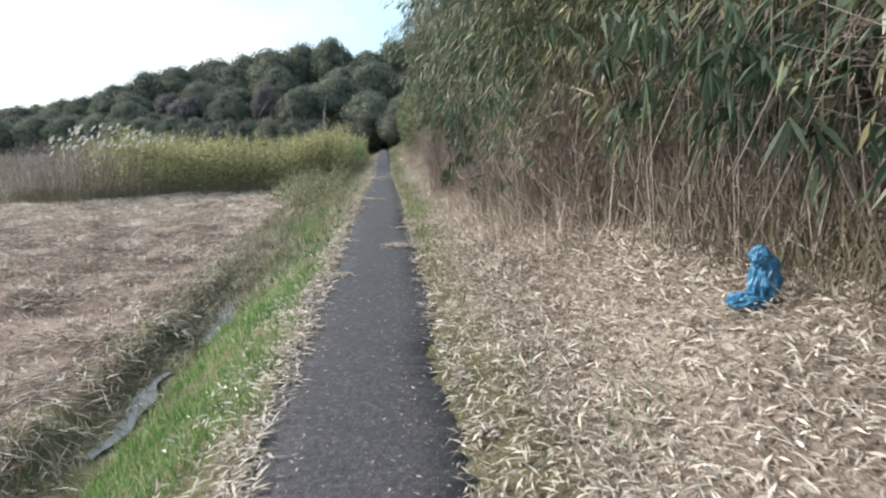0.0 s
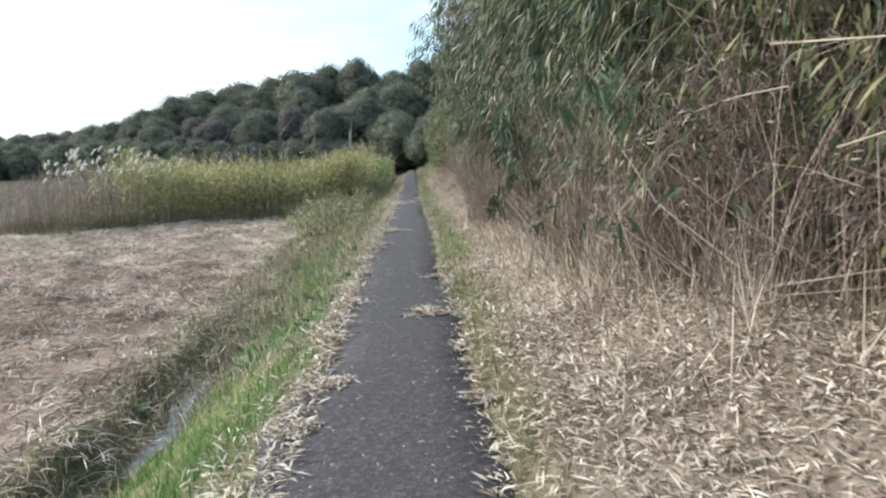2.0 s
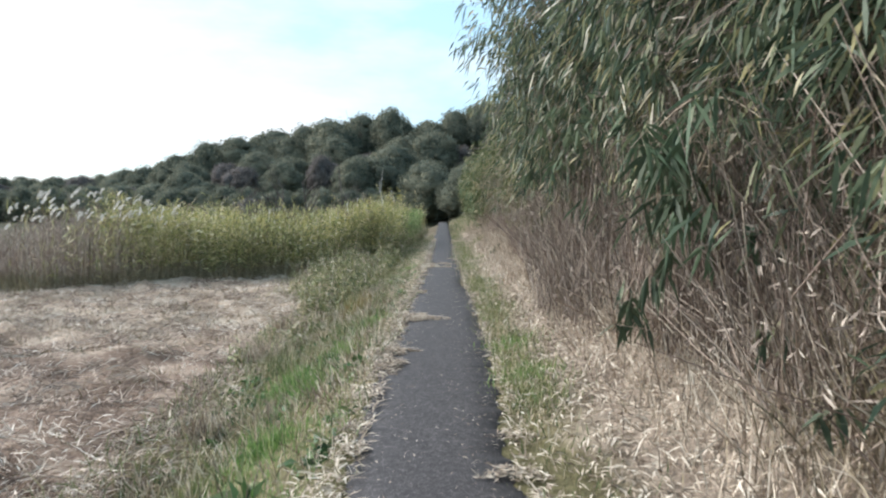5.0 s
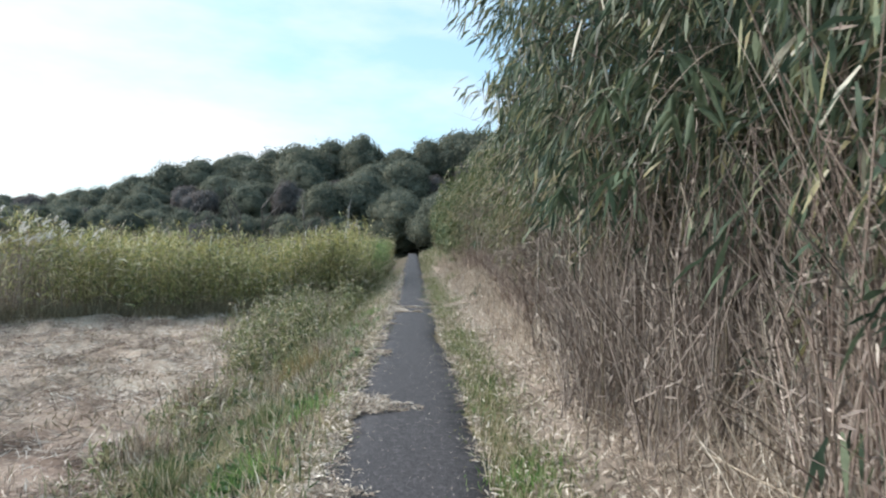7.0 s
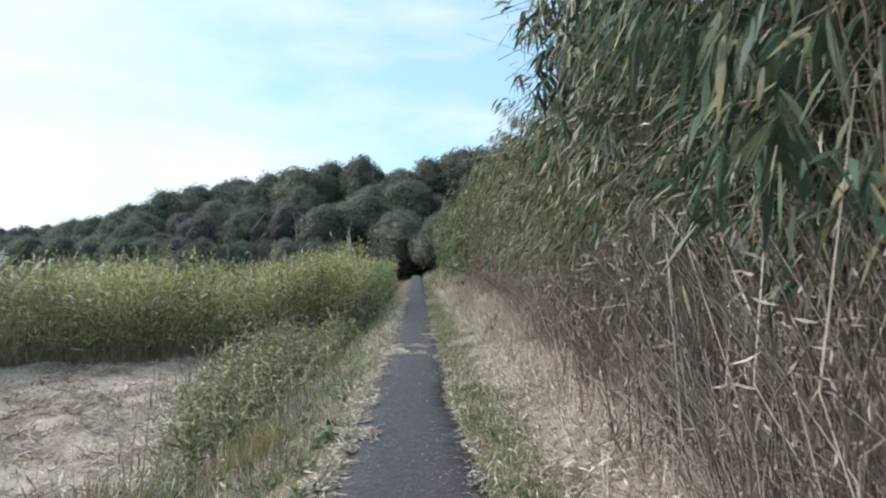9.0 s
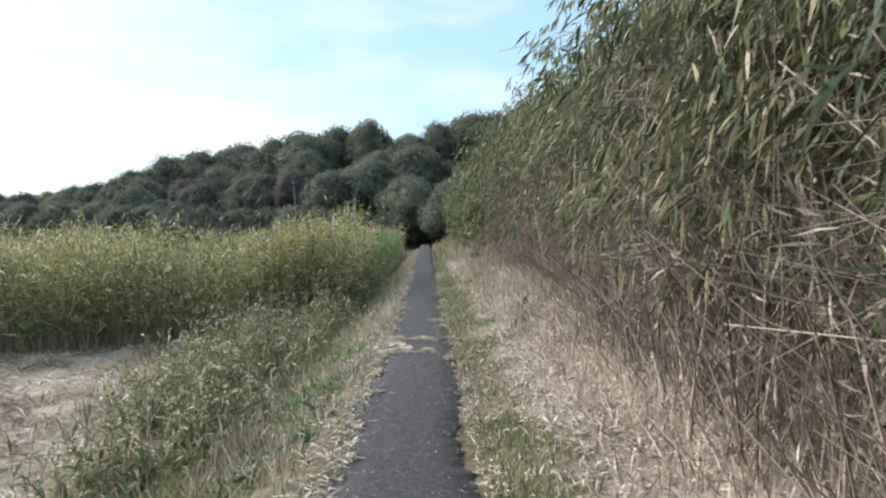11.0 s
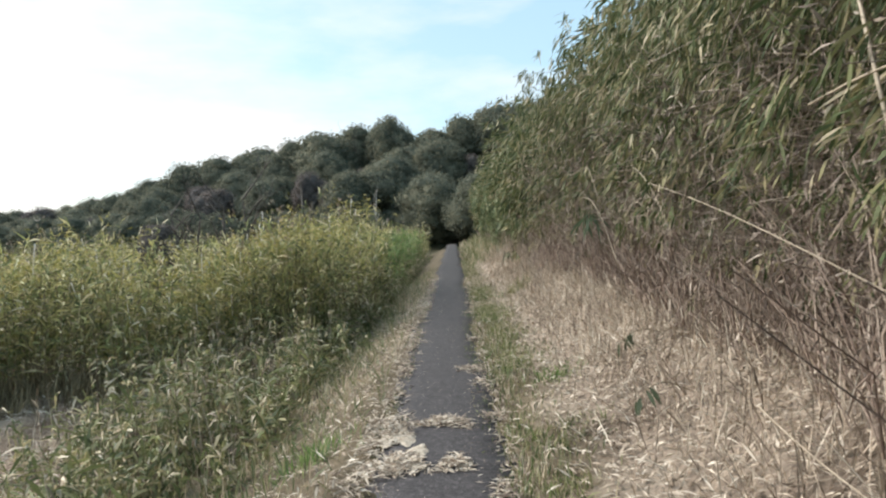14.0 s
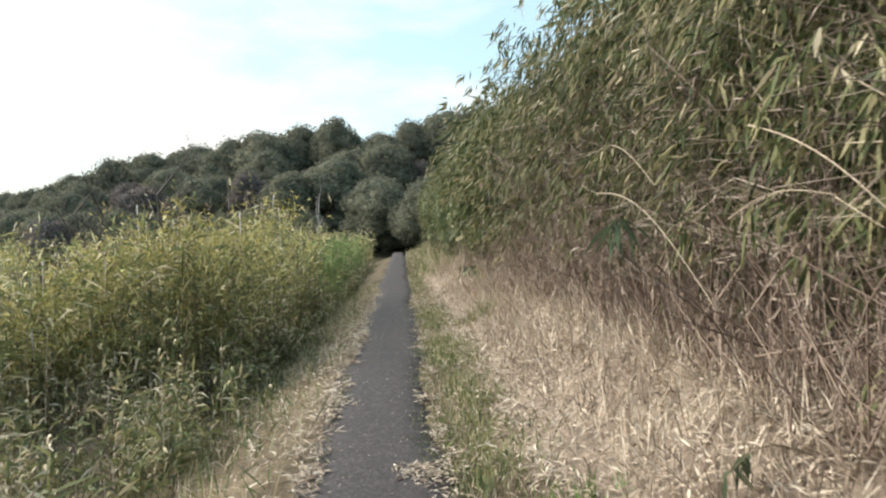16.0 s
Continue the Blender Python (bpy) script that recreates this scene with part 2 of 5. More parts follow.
M_mauve_stem = leaf_material("mauve_stem", [(0.0, (0.132, 0.0935, 0.0748)), (0.4, (0.264, 0.198, 0.16)), (0.8, (0.407, 0.325, 0.264)), (1.0, (0.55, 0.462, 0.385))], 0.8, 0.1, 0.35, 0.9)
M_reed_stem = leaf_material("reed_stem", [(0.0, (0.09, 0.075, 0.04)), (0.5, (0.21, 0.17, 0.10)), (1.0, (0.34, 0.275, 0.17))], 0.7, 0)
M_shrub = leaf_material("shrub_leaf", [(0.0, (0.07, 0.095, 0.05)), (0.45, (0.13, 0.165, 0.085)), (0.8, (0.2, 0.235, 0.12)), (1.0, (0.3, 0.31, 0.18))], 0.6, 0.3, 0.35, 0.8, 0.2)
M_rosette = leaf_material("rosette_leaf", [(0.0, (0.03, 0.065, 0.025)), (0.4, (0.06, 0.12, 0.045)), (0.75, (0.11, 0.185, 0.07)), (1.0, (0.3, 0.3, 0.15))], 0.55, 0.25, 0.3, 1.2)
M_fresh_reed = leaf_material("fresh_reed_leaf", [(0.0, (0.07, 0.12, 0.04)), (0.4, (0.13, 0.21, 0.07)), (0.75, (0.2, 0.29, 0.1)), (1.0, (0.33, 0.36, 0.17))], 0.6, 0.35, 0.35, 0.8)
M_yellow_leaf = leaf_material("yellow_leaf", [(0.0, (0.16, 0.16, 0.05)), (0.4, (0.32, 0.29, 0.09)), (0.8, (0.48, 0.41, 0.15)), (1.0, (0.62, 0.54, 0.3))], 0.6, 0.35, 0.35, 0.8)
M_plume = leaf_material("reed_plume", [(0.0, (0.5, 0.46, 0.41)), (0.5, (0.7, 0.67, 0.62)), (1.0, (0.84, 0.82, 0.78))], 0.9, 0.35)
# woodland crown colours are lightened and greyed to carry the distance haze
M_crown = leaf_material("hazed_evergreen_leaf", [(0.0, (0.0965, 0.107, 0.0841)), (0.45, (0.152, 0.162, 0.123)), (0.8, (0.201, 0.206, 0.149)), (1.0, (0.25, 0.239, 0.17))], 0.9, 0.42, 0.4, 0.1, 0.1)
M_crown_brown = leaf_material("autumn_twigs", [(0.0, (0.105, 0.0949, 0.0899)), (0.5, (0.16, 0.142, 0.133)), (1.0, (0.222, 0.195, 0.179))], 0.9, 0.35, 0.3, 0.3, 0.1)
M_bark = rough_material("bark", [(0.3, (0.04, 0.032, 0.026)), (0.7, (0.14, 0.115, 0.095))], 5, 0.9, 0.6)
M_pale_bark = rough_material("pale_bark", [(0.3, (0.25, 0.23, 0.2)), (0.7, (0.5, 0.47, 0.42))], 5, 0.85, 0.5)
M_water, wtree, wbsdf, _ = material("ditch_water")
wbsdf.inputs["Base Color"].default_value = (0.10, 0.095, 0.085, 1)
wbsdf.inputs["Roughness"].default_value = 0.16
wn = wtree.nodes.new("ShaderNodeTexNoise")
wn.inputs["Scale"].default_value = 6
wb = wtree.nodes.new("ShaderNodeBump")
wb.inputs["Strength"].default_value, wb.inputs["Distance"].default_value = 0.15, 0.02
wtree.links.new(wn.outputs["Fac"], wb.inputs["Height"])
wtree.links.new(wb.outputs[0], wbsdf.inputs["Normal"])
M_bag, btree, bbsdf, _ = material("blue_plastic")
bn = btree.nodes.new("ShaderNodeTexNoise")
bn.inputs["Scale"].default_value, bn.inputs["Detail"].default_value = 9, 5
br = btree.nodes.new("ShaderNodeValToRGB")
fill_ramp(br, [(0.3, (0.02, 0.08, 0.14)), (0.55, (0.04, 0.155, 0.26)), (0.75, (0.16, 0.35, 0.46))])
btree.links.new(bn.outputs["Fac"], br.inputs["Fac"])
btree.links.new(br.outputs["Color"], bbsdf.inputs["Base Color"])
bbsdf.inputs["Roughness"].default_value = 0.42

# mesh tools
rng = np.random.default_rng(7)


def mesh_of(name, V, F, mat, smooth=False):
    """A mesh from an array of vertices and an array of faces with as many corners each."""
    V, F = np.ascontiguousarray(V, np.float32), np.ascontiguousarray(F, np.int32)
    me = bpy.data.meshes.new(name)
    n, k = F.shape
    me.vertices.add(len(V))
    me.vertices.foreach_set("co", V.ravel())
    me.loops.add(n * k)
    me.loops.foreach_set("vertex_index", F.ravel())
    me.polygons.add(n)
    me.polygons.foreach_set("loop_start", np.arange(0, n * k, k, dtype=np.int32))
    me.polygons.foreach_set("loop_total", np.full(n, k, np.int32))
    if smooth:
        me.polygons.foreach_set("use_smooth", np.ones(n, bool))
    me.update()
    me.materials.append(mat)
    return me


def join(*pairs):
    Vs, Fs, o = [], [], 0
    for V, F in pairs:
        Vs.append(V)
        Fs.append(F + o)
        o += len(V)
    return np.concatenate(Vs), np.concatenate(Fs)


def thing(name, label, category, group="", kind=""):
    return tagged(new(name), label, category, group, kind)


def part(name, pair, mat, parent, label="", smooth=False):
    ob = new(name, mesh_of(name, *pair, mat, smooth))
    ob.parent = parent
    return tagged(ob, label)


def unit(a):
    return a / np.maximum(np.linalg.norm(a, axis=-1, keepdims=True), 1e-9)


def uniform(lo, hi, n):
    return rng.uniform(lo, hi, n)


def headings(n, rise_lo, rise_hi):
    """Random directions with a rise in degrees."""
    a, r = uniform(0, 2 * np.pi, n), np.radians(uniform(rise_lo, rise_hi, n))
    return np.stack([np.cos(a) * np.cos(r), np.sin(a) * np.cos(r), np.sin(r)], 1)


def blades(P, D, L, W, droop, flat=False):
    """Narrow leaves of two bent quads: broadest at a third of the length, bending down to a fine tip."""
    n = len(P)
    L, W, droop = (np.broadcast_to(np.asarray(v, float), (n,))[:, None] for v in (L, W, droop))
    S = np.cross(D, np.array([0, 0, 1.0]) if flat else rng.normal(size=(n, 3)))
    S = unit(S)
    down = np.array([0, 0, -1.0])
    mid = P + D * L * 0.45 + down * droop * L * 0.18
    tip = P + D * L * (1 - 0.25 * np.abs(droop)) + down * droop * L * 0.75
    V = np.stack([P - S * W * 0.18, P + S * W * 0.18, mid - S * W * 0.5, mid + S * W * 0.5, tip - S * W * 0.06, tip + S * W * 0.06], 1).reshape(-1, 3)
    o = np.arange(n)[:, None] * 6
    F = np.concatenate([o + [0, 1, 3, 2], o + [2, 3, 5, 4]], 0)
    return V, F


def flakes(P, D, L, W, up=None):
    """Kite-shaped leaves, one quad each."""
    n = len(P)
    L, W = (np.broadcast_to(np.asarray(v, float), (n,))[:, None] for v in (L, W))
    N = rng.normal(size=(n, 3)) if up is None else up
    S = unit(np.cross(D, N))
    bend = unit(np.cross(S, D)) * L * 0.08
    V = np.stack([P, P + D * L * 0.45 - S * W / 2 + bend, P + D * L, P + D * L * 0.45 + S * W / 2 + bend], 1).reshape(-1, 3)
    return V, np.arange(n)[:, None] * 4 + np.array([[0, 1, 2, 3]])


def tubes(P, R, sides=3):
    """Stems along polylines P (n, k, 3) with radii R (n, k)."""
    n, k = P.shape[:2]
    R = np.broadcast_to(np.asarray(R, float), (n, k))
    T = unit(np.gradient(P, axis=1))
    ref = np.where(np.abs(T[..., 2:]) > 0.8, np.array([1.0, 0.1, 0]), np.array([0.1, 0, 1.0]))
    A = unit(np.cross(T, ref))
    B = np.cross(T, A)
    ang = np.arange(sides) * 2 * np.pi / sides
    V = P[:, :, None] + R[:, :, None, None] * (A[:, :, None] * np.cos(ang)[:, None] + B[:, :, None] * np.sin(ang)[:, None])
    i = np.arange(n * (k) * sides).reshape(n, k, sides)
    j = np.roll(i, -1, axis=2)
    F = np.stack([i[:, :-1], j[:, :-1], j[:, 1:], i[:, 1:]], -1).reshape(-1, 4)
    return V.reshape(-1, 3), F


def smooth01(v, a, b):
    s = np.clip((v - a) / (b - a), 0, 1)
    return s * s * (3 - 2 * s)


def ripple(x, y, s, seed=0):
    """Cheap smooth relief between -1 and 1."""
    return (np.sin(x * s + 1.7 * seed + 1.3 * np.sin(y * s * 0.83 + seed)) * np.cos(y * s * 1.13 + 0.6 * seed + 1.1 * np.sin(x * s * 0.71 + 2 * seed)))


PROFILE_X = [-900, -40, -3.1, -2.75, -2.5, -2.1, -1.85, -1.1, -0.72, 0.43, 1.0, 1.3, 1.5, 1.75, 2.2, 3.5, 12, 60, 900]
PROFILE_Z = [-0.8, -0.8, -0.8, -0.74, -0.95, -1.02, -0.7, -0.2, -0.012, -0.012, 0.1, 0.25, 0.42, 0.58, 0.7, 0.9, 4.0, 9.0, 9.0]
PROFILE_DRY = [-0.8, -0.8, -0.8, -0.74, -0.72, -0.7, -0.6, -0.2, -0.012, -0.012, 0.1, 0.25, 0.42, 0.58, 0.7, 0.9, 4.0, 9.0, 9.0]


def hill(x, y):
    return -0.6 + np.clip(y - 76, 0, 60) * (0.03 + 0.28 * smooth01(x, -65, 12))


def winding(y):
    """How far the ditch strays sideways."""
    return 0.05 * np.sin(y * 1.3 + 0.6) + 0.03 * np.sin(y * 3.1) + 0.02 * np.sin(y * 7.3 + 1)


def ground_z(x, y):
    x, y = np.asarray(x, float), np.asarray(y, float)
    x = x + winding(y) * np.exp(-((x + 2.4) / 0.45) ** 2)
    dry = smooth01(y, 9.0, 13.0)
    z = np.interp(x, PROFILE_X, PROFILE_Z) * (1 - dry) + np.interp(x, PROFILE_X, PROFILE_DRY) * dry
    off = smooth01(np.abs(x + 0.1), 0.5, 1.2)
    z = z + off * (0.025 * ripple(x, y, 2.3, 1) + 0.012 * ripple(x, y, 7.0, 2))
    field = smooth01(-x, 2.9, 4.0)
    z = z + field * (0.06 * ripple(x, y, 0.9, 3) + 0.06 * ripple(x, y, 2.3, 4) + 0.035 * ripple(x, y, 5.1, 9))
    far = smooth01(y, 62, 78)
    return z * (1 - far) + hill(x, y) * far


def on_ground(x, y, lift=0.0):
    return np.stack([x, y, ground_z(x, y) + lift], 1)


# ground, path, ditch
def axis(*runs):
    return np.unique(np.round(np.concatenate([np.linspace(a, b, n) for a, b, n in runs]), 4))


gx = axis((-900, -60, 8), (-60, -14, 20), (-14, -3, 62), (-3, 3, 61), (3, 14, 20), (14, 60, 16), (60, 900, 8))
gy = axis((-400, -4, 10), (-4, 30, 160), (30, 80, 40), (80, 140, 30), (140, 2500, 12))
GX, GY = np.meshgrid(gx, gy)
gi = np.arange(GX.size).reshape(GX.shape)
gV = np.stack([GX.ravel(), GY.ravel(), ground_z(GX.ravel(), GY.ravel())], 1)
gF = np.stack([gi[:-1, :-1], gi[:-1, 1:], gi[1:, 1:], gi[1:, :-1]], -1).reshape(-1, 4)
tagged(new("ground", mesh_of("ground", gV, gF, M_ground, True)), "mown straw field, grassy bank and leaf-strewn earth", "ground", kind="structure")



def edge_left(y):
    return -0.66 + 0.12 * smooth01(y, 15, 21)


def edge_right(y):
    return 0.38 - 0.07 * smooth01(y, 15, 21)


PN = 2200
py = np.linspace(-4, 74, PN)
left = edge_left(py) - 0.05 * np.sin(py * 2.1 - 4.8) * (1 - smooth01(py, 6, 12)) + 0.045 * np.sin(py * 0.9) + 0.03 * np.sin(py * 1.7 + 2) + 0.025 * np.sin(py * 2.7 + 1) + 0.02 * np.sin(py * 11.7) + 0.014 * np.sin(py * 29.3 + 2 * np.sin(py)) + rng.normal(0, 0.012, PN)
right = edge_right(py) + 0.05 * np.sin(py * 2.3 - 5.4) * (1 - smooth01(py, 6, 12)) + 0.045 * np.sin(py * 0.8 + 2) + 0.03 * np.sin(py * 1.6) + 0.025 * np.sin(py * 2.9) + 0.02 * np.sin(py * 13.1 + 1) + 0.014 * np.sin(py * 31.0 + 2 * np.sin(py)) + rng.normal(0, 0.012, PN)
cols = np.array([0, 0.02, 0.25, 0.5, 0.75, 0.98, 1.0])
pX = left[:, None] * (1 - cols) + right[:, None] * cols
pZ = np.where((cols == 0) | (cols == 1), -0.03, -0.004 + 0.018 * (1 - (2 * cols - 1) ** 2)) + 0 * pX
pV = np.stack([pX, np.repeat(py[:, None], 7, 1), pZ], -1).reshape(-1, 3)
pi = np.arange(PN * 7).reshape(PN, 7)
pF = np.stack([pi[:-1, :-1], pi[:-1, 1:], pi[1:, 1:], pi[1:, :-1]], -1).reshape(-1, 4)
tagged(new("path", mesh_of("path", pV, pF, M_asphalt, True)), "narrow dark worn asphalt footpath with ragged edges", "path", kind="structure")

def pool(y0, y1, wide):
    """A stretch of open ditch water that narrows to both ends."""
    y = np.linspace(y0, y1, 40)
    half = wide / 2 * np.sin(np.linspace(0.05, 1, 40) ** 0.8 * np.pi * 0.97 + 0.04) ** 0.6 + 0.02 * np.sin(y * 9)
    mid = -2.28 - winding(y) + 0.03 * np.sin(y * 4)
    V = np.stack([np.stack([mid - half, y, np.full(40, -0.965)], 1), np.stack([mid + half, y, np.full(40, -0.965)], 1)], 1).reshape(-1, 3)
    i = np.arange(80).reshape(40, 2)
    return V, np.stack([i[:-1, 0], i[:-1, 1], i[1:, 1], i[1:, 0]], -1)


tagged(new("water", mesh_of("water", *join(pool(4.6, 6.4, 0.2), pool(7.3, 9.4, 0.22)), M_water, True)), "still shallow water in a narrow ditch", "water", kind="structure")


# bamboo thicket
def bamboo_clump(height, lean, sprays, low, dry, culms, seed, rich=True, leaf=M_bamboo_leaf, leaf_size=1.0, slanting=0.5, per=10):
    """A clump about 1.6 m long: bending culms, dead stems at the foot and drooping leaf sprays; the path is at -x."""
    global rng
    rng = np.random.default_rng(seed)
    root = thing("bamboo_clump", "dense bamboo clump, drooping leaves over dry brown stems", "bamboo", "bamboo thicket beside the path")
    s = np.linspace(0, 1, 7)

    def arcs(n, h_lo, h_hi, l_lo, l_hi, x_lo=0.0, x_hi=0.95):
        h, ln = uniform(h_lo, h_hi, n)[:, None], uniform(l_lo, l_hi, n)[:, None]
        x0, y0, sway = uniform(x_lo, x_hi, n)[:, None], uniform(-0.85, 0.85, n)[:, None], rng.normal(0, 0.3, n)[:, None]
        bow = s[None] ** 2.3
        return np.stack([x0 - ln * bow + 0.03 * np.sin(9 * s + x0 * 40), y0 + sway * s[None] ** 1.5, h * (s - 0.16 * bow * (ln / 1.2))], -1)

    C = arcs(culms, height * 0.7, height * 1.12, lean * 0.4, lean * 1.12)
    for c in C:
        part("culm", tubes(c[None], np.linspace(0.0062, 0.0024, 7) * uniform(0.7, 1.3, 1), 4), M_culm, root, smooth=True)
    D1 = arcs(dry, 0.3, 1.9 if height > 4 else 1.35, -0.2, 0.45, -0.3, 0.7)[:, ::3]
    D1[:, 1:, :2] += rng.normal(0, 0.1, (dry, 2, 2))
    D1[:, :, 1] += rng.normal(0, 0.42 if height > 4 else 0.2, (dry, 1)) * np.linspace(0, 1, 3)
    loose = max(int(dry * slanting), 4)
    slant = arcs(loose, 0.3, 1.7, -0.6, 0.7, -0.2, 0.7)[:, ::3]
    slant[:, :, 1] += rng.normal(0, 0.55 if height > 4 else 0.3, (loose, 1)) * np.linspace(0, 1, 3)
    slant[:, :, 2] += uniform(0, 0.3, loose)[:, None] * np.linspace(0.3, 1, 3)
    stems = part("dead_stem_tangle", join(tubes(D1, np.linspace(0.0045, 0.002, 3) * uniform(0.5, 1.5, dry)[:, None]), tubes(slant, np.linspace(0.003, 0.001, 3))), M_mauve_stem if leaf is M_bamboo_olive or height < 4.2 else M_twig, root, "dead brown upright stems")
    tagged(stems, kind="stuff")
    # twigs leave the culms on the path's side and carry sprays
    i, k = rng.integers(0, culms, sprays), low / height + (0.97 - low / height) * rng.random(sprays) ** 0.8
    j = np.minimum((k * 6).astype(int), 5)
    f = (k * 6 - j)[:, None]
    foot = C[i, j] * (1 - f) + C[i, j + 1] * f
    out = np.stack([-np.minimum(np.abs(rng.normal(0.28, 0.2, sprays)), 0.55), rng.normal(0, 0.38, sprays), rng.normal(-0.05, 0.16, sprays)], 1)
    tip = foot + out
    midp = (foot + tip) / 2 + np.array([0, 0, 0.06])
    if rich:
        some = rng.random(sprays) < 0.6
        tagged(part("twigwork", tubes(np.stack([foot, midp, tip], 1)[some], np.array([0.003, 0.002, 0.0012])), M_culm, root), kind="stuff")
    per = per if rich else 8
    n = sprays * per
    P = np.repeat(tip, per, 0) + rng.normal(0, 0.045, (n, 3))
    # the leaves of one spray fan out round one drooping heading
    way = np.repeat(unit(out * np.array([1, 1, 0.3]) + np.stack([rng.normal(-0.1, 0.25, sprays), rng.normal(0, 0.25, sprays), -uniform(0.15, 1.1, sprays)], 1)), per, 0)
    dirs = unit(way + rng.normal(0, 0.42, (n, 3)) - np.array([0, 0, 0.25]))
    shape = blades(P, dirs, uniform(0.08, 0.185, n) * leaf_size, uniform(0.013, 0.026, n) * leaf_size ** 0.6, uniform(0.1, 0.7, n)) if rich else flakes(P, dirs, uniform(0.14, 0.28, n), uniform(0.026, 0.046, n))
    tagged(part("leaves", shape, leaf, root, "drooping narrow green and withered leaves"), kind="stuff")
    # dead twigs matted between the green sprays
    if rich:
        knots = 9 if leaf is M_bamboo_olive else 5
        at = np.stack([uniform(-0.35, 0.3, knots), uniform(-0.8, 0.8, knots), uniform(0.7, height * 0.72, knots)], 1)
        m = 24 * knots
        o = np.repeat(at, 24, 0) + rng.normal(0, 0.16, (m, 3))
        o[:, 0] -= lean * np.clip(o[:, 2] / height, 0, 1) ** 2.3
        sweep = np.repeat(headings(knots, -35, 30), 24, 0)
        d = unit(sweep + rng.normal(0, 0.4, (m, 3))) * uniform(0.12, 0.5, m)[:, None]
        mat = tubes(np.stack([o - d, o + rng.normal(0, 0.03, (m, 3)), o + d], 1), np.array([0.0028, 0.002, 0.001]))
        n = 2 * m
        brown = flakes(np.repeat(o, 2, 0) + rng.normal(0, 0.1, (n, 3)), headings(n, -85, 10), uniform(0.06, 0.16, n), uniform(0.006, 0.015, n))
        tagged(part("dead_twig_mat", join(mat, brown), M_twig, root, "matted brown dead twigs and leaves"), kind="stuff")
    # withered leaves caught among the stems
    n = dry * 7
    P = np.stack([uniform(-0.35, 0.45, n), uniform(-0.9, 0.9, n), rng.random(n) ** 1.1 * 1.8], 1)
    tagged(part("withered_leaves", flakes(P, headings(n, -88, 10), uniform(0.04, 0.12, n), uniform(0.006, 0.013, n)), M_twig, root, "withered tan leaves"), kind="stuff")
    return root


kinds = [bamboo_clump(4.4, 1.0, 350, 1.5, 260, 15, 11, True, M_bamboo_leaf, 1.0, 0.5, 9), bamboo_clump(4.1, 0.9, 380, 0.85, 260, 14, 12, True, M_bamboo_leaf, 1.0, 0.6, 9),
         bamboo_clump(3.0, 0.55, 400, 0.75, 230, 15, 13, True, M_bamboo_olive, 0.8, 0.22, 11), bamboo_clump(2.85, 0.5, 400, 0.7, 230, 15, 14, True, M_bamboo_olive, 0.8, 0.22, 11),
         bamboo_clump(4.7, 0.6, 330, 1.0, 90, 10, 15, False), bamboo_clump(3.25, 0.5, 300, 0.7, 90, 9, 16, False, M_bamboo_olive),
         bamboo_clump(4.25, 0.95, 370, 0.9, 260, 16, 17, True, M_bamboo_olive, 1.0, 0.6, 9), bamboo_clump(4.6, 1.05, 320, 0.8, 150, 14, 18, True, M_bamboo_leaf, 1.3, 0.15, 8)]
rng = np.random.default_rng(21)
spare = list(kinds)


def put_clump(pick, x, y, turn, size):
    flip = -1 if kinds[pick] not in spare and rng.random() < 0.5 else 1
    m = pose(x, y, float(ground_z(x, y)) - 0.03, 0, 0, turn) @ Matrix.Diagonal((size, size * flip, size * rng.uniform(0.9, 1.1), 1))
    if kinds[pick] in spare:
        spare.remove(kinds[pick])
        kinds[pick].matrix_basis = m
    else:
        copy_thing(kinds[pick], m @ Matrix.Diagonal((*(1 / v for v in kinds[pick].scale), 1)))


def foot_x(y):
    return 1.72 + 0.6 * (1 - float(smooth01(y, 0.8, 2.2))) + 0.75 * (1 - float(smooth01(y, 3.5, 9.0))) + 0.4 * float(smooth01(y, 17, 23))


y = -2.0
while y < 62:
    tall = y < 16.3
    near_bough = 12.8 < y < 16.3
    pick = int((1, 1, 6)[rng.integers(0, 3)] if tall else rng.integers(2, 4)) if y < 31 else 5
    pick = 7 if y < 5.2 else 6 if y < 9 and rng.random() < 0.6 else pick % 6 if y > 9 else pick
    put_clump(0 if near_bough else pick, foot_x(y) + rng.normal(0, 0.08) - (0.08 if near_bough else 0.0), y, rng.normal(0, 16), rng.uniform(0.9, 1.08) * (1.05 if y < 5.2 else 1.0 + 0.06 * float(smooth01(y, 21, 27))))
    y += 0.85 if y < 31 else 1.2
for dx, step, stop in ((0.7, 1.0, 62), (1.3, 1.2, 62), (2.0, 1.6, 40)):
    y = -2.2
    while y < stop:
        put_clump(4 if y < 16 else 5, foot_x(y) + dx + rng.normal(0, 0.12), y, rng.normal(0, 14), rng.uniform(0.94, 1.12) * (1.0 + 0.08 * float(smooth01(y, 21, 27))))
        y += step * (1 if y < 31 else 1.4)


# fallen leaves, straw and grasses
def stuff(name, pair, mat, label, category):
    return tagged(new(name, mesh_of(name, *pair, mat)), label, category, kind="stuff")


def scatter(n, x_lo, x_hi, y_lo, y_hi, near=1.0):
    return uniform(x_lo, x_hi, n), y_lo + (y_hi - y_lo) * rng.random(n) ** near


def flat_flakes(x, y, lift, L, W, tilt=14):
    n = len(x)
    D = headings(n, -tilt * 0.4, tilt)
    up = np.array([0, 0, 1.0]) + rng.normal(0, 0.35, (n, 3))
    return flakes(on_ground(x, y, lift), D, L, W, up)


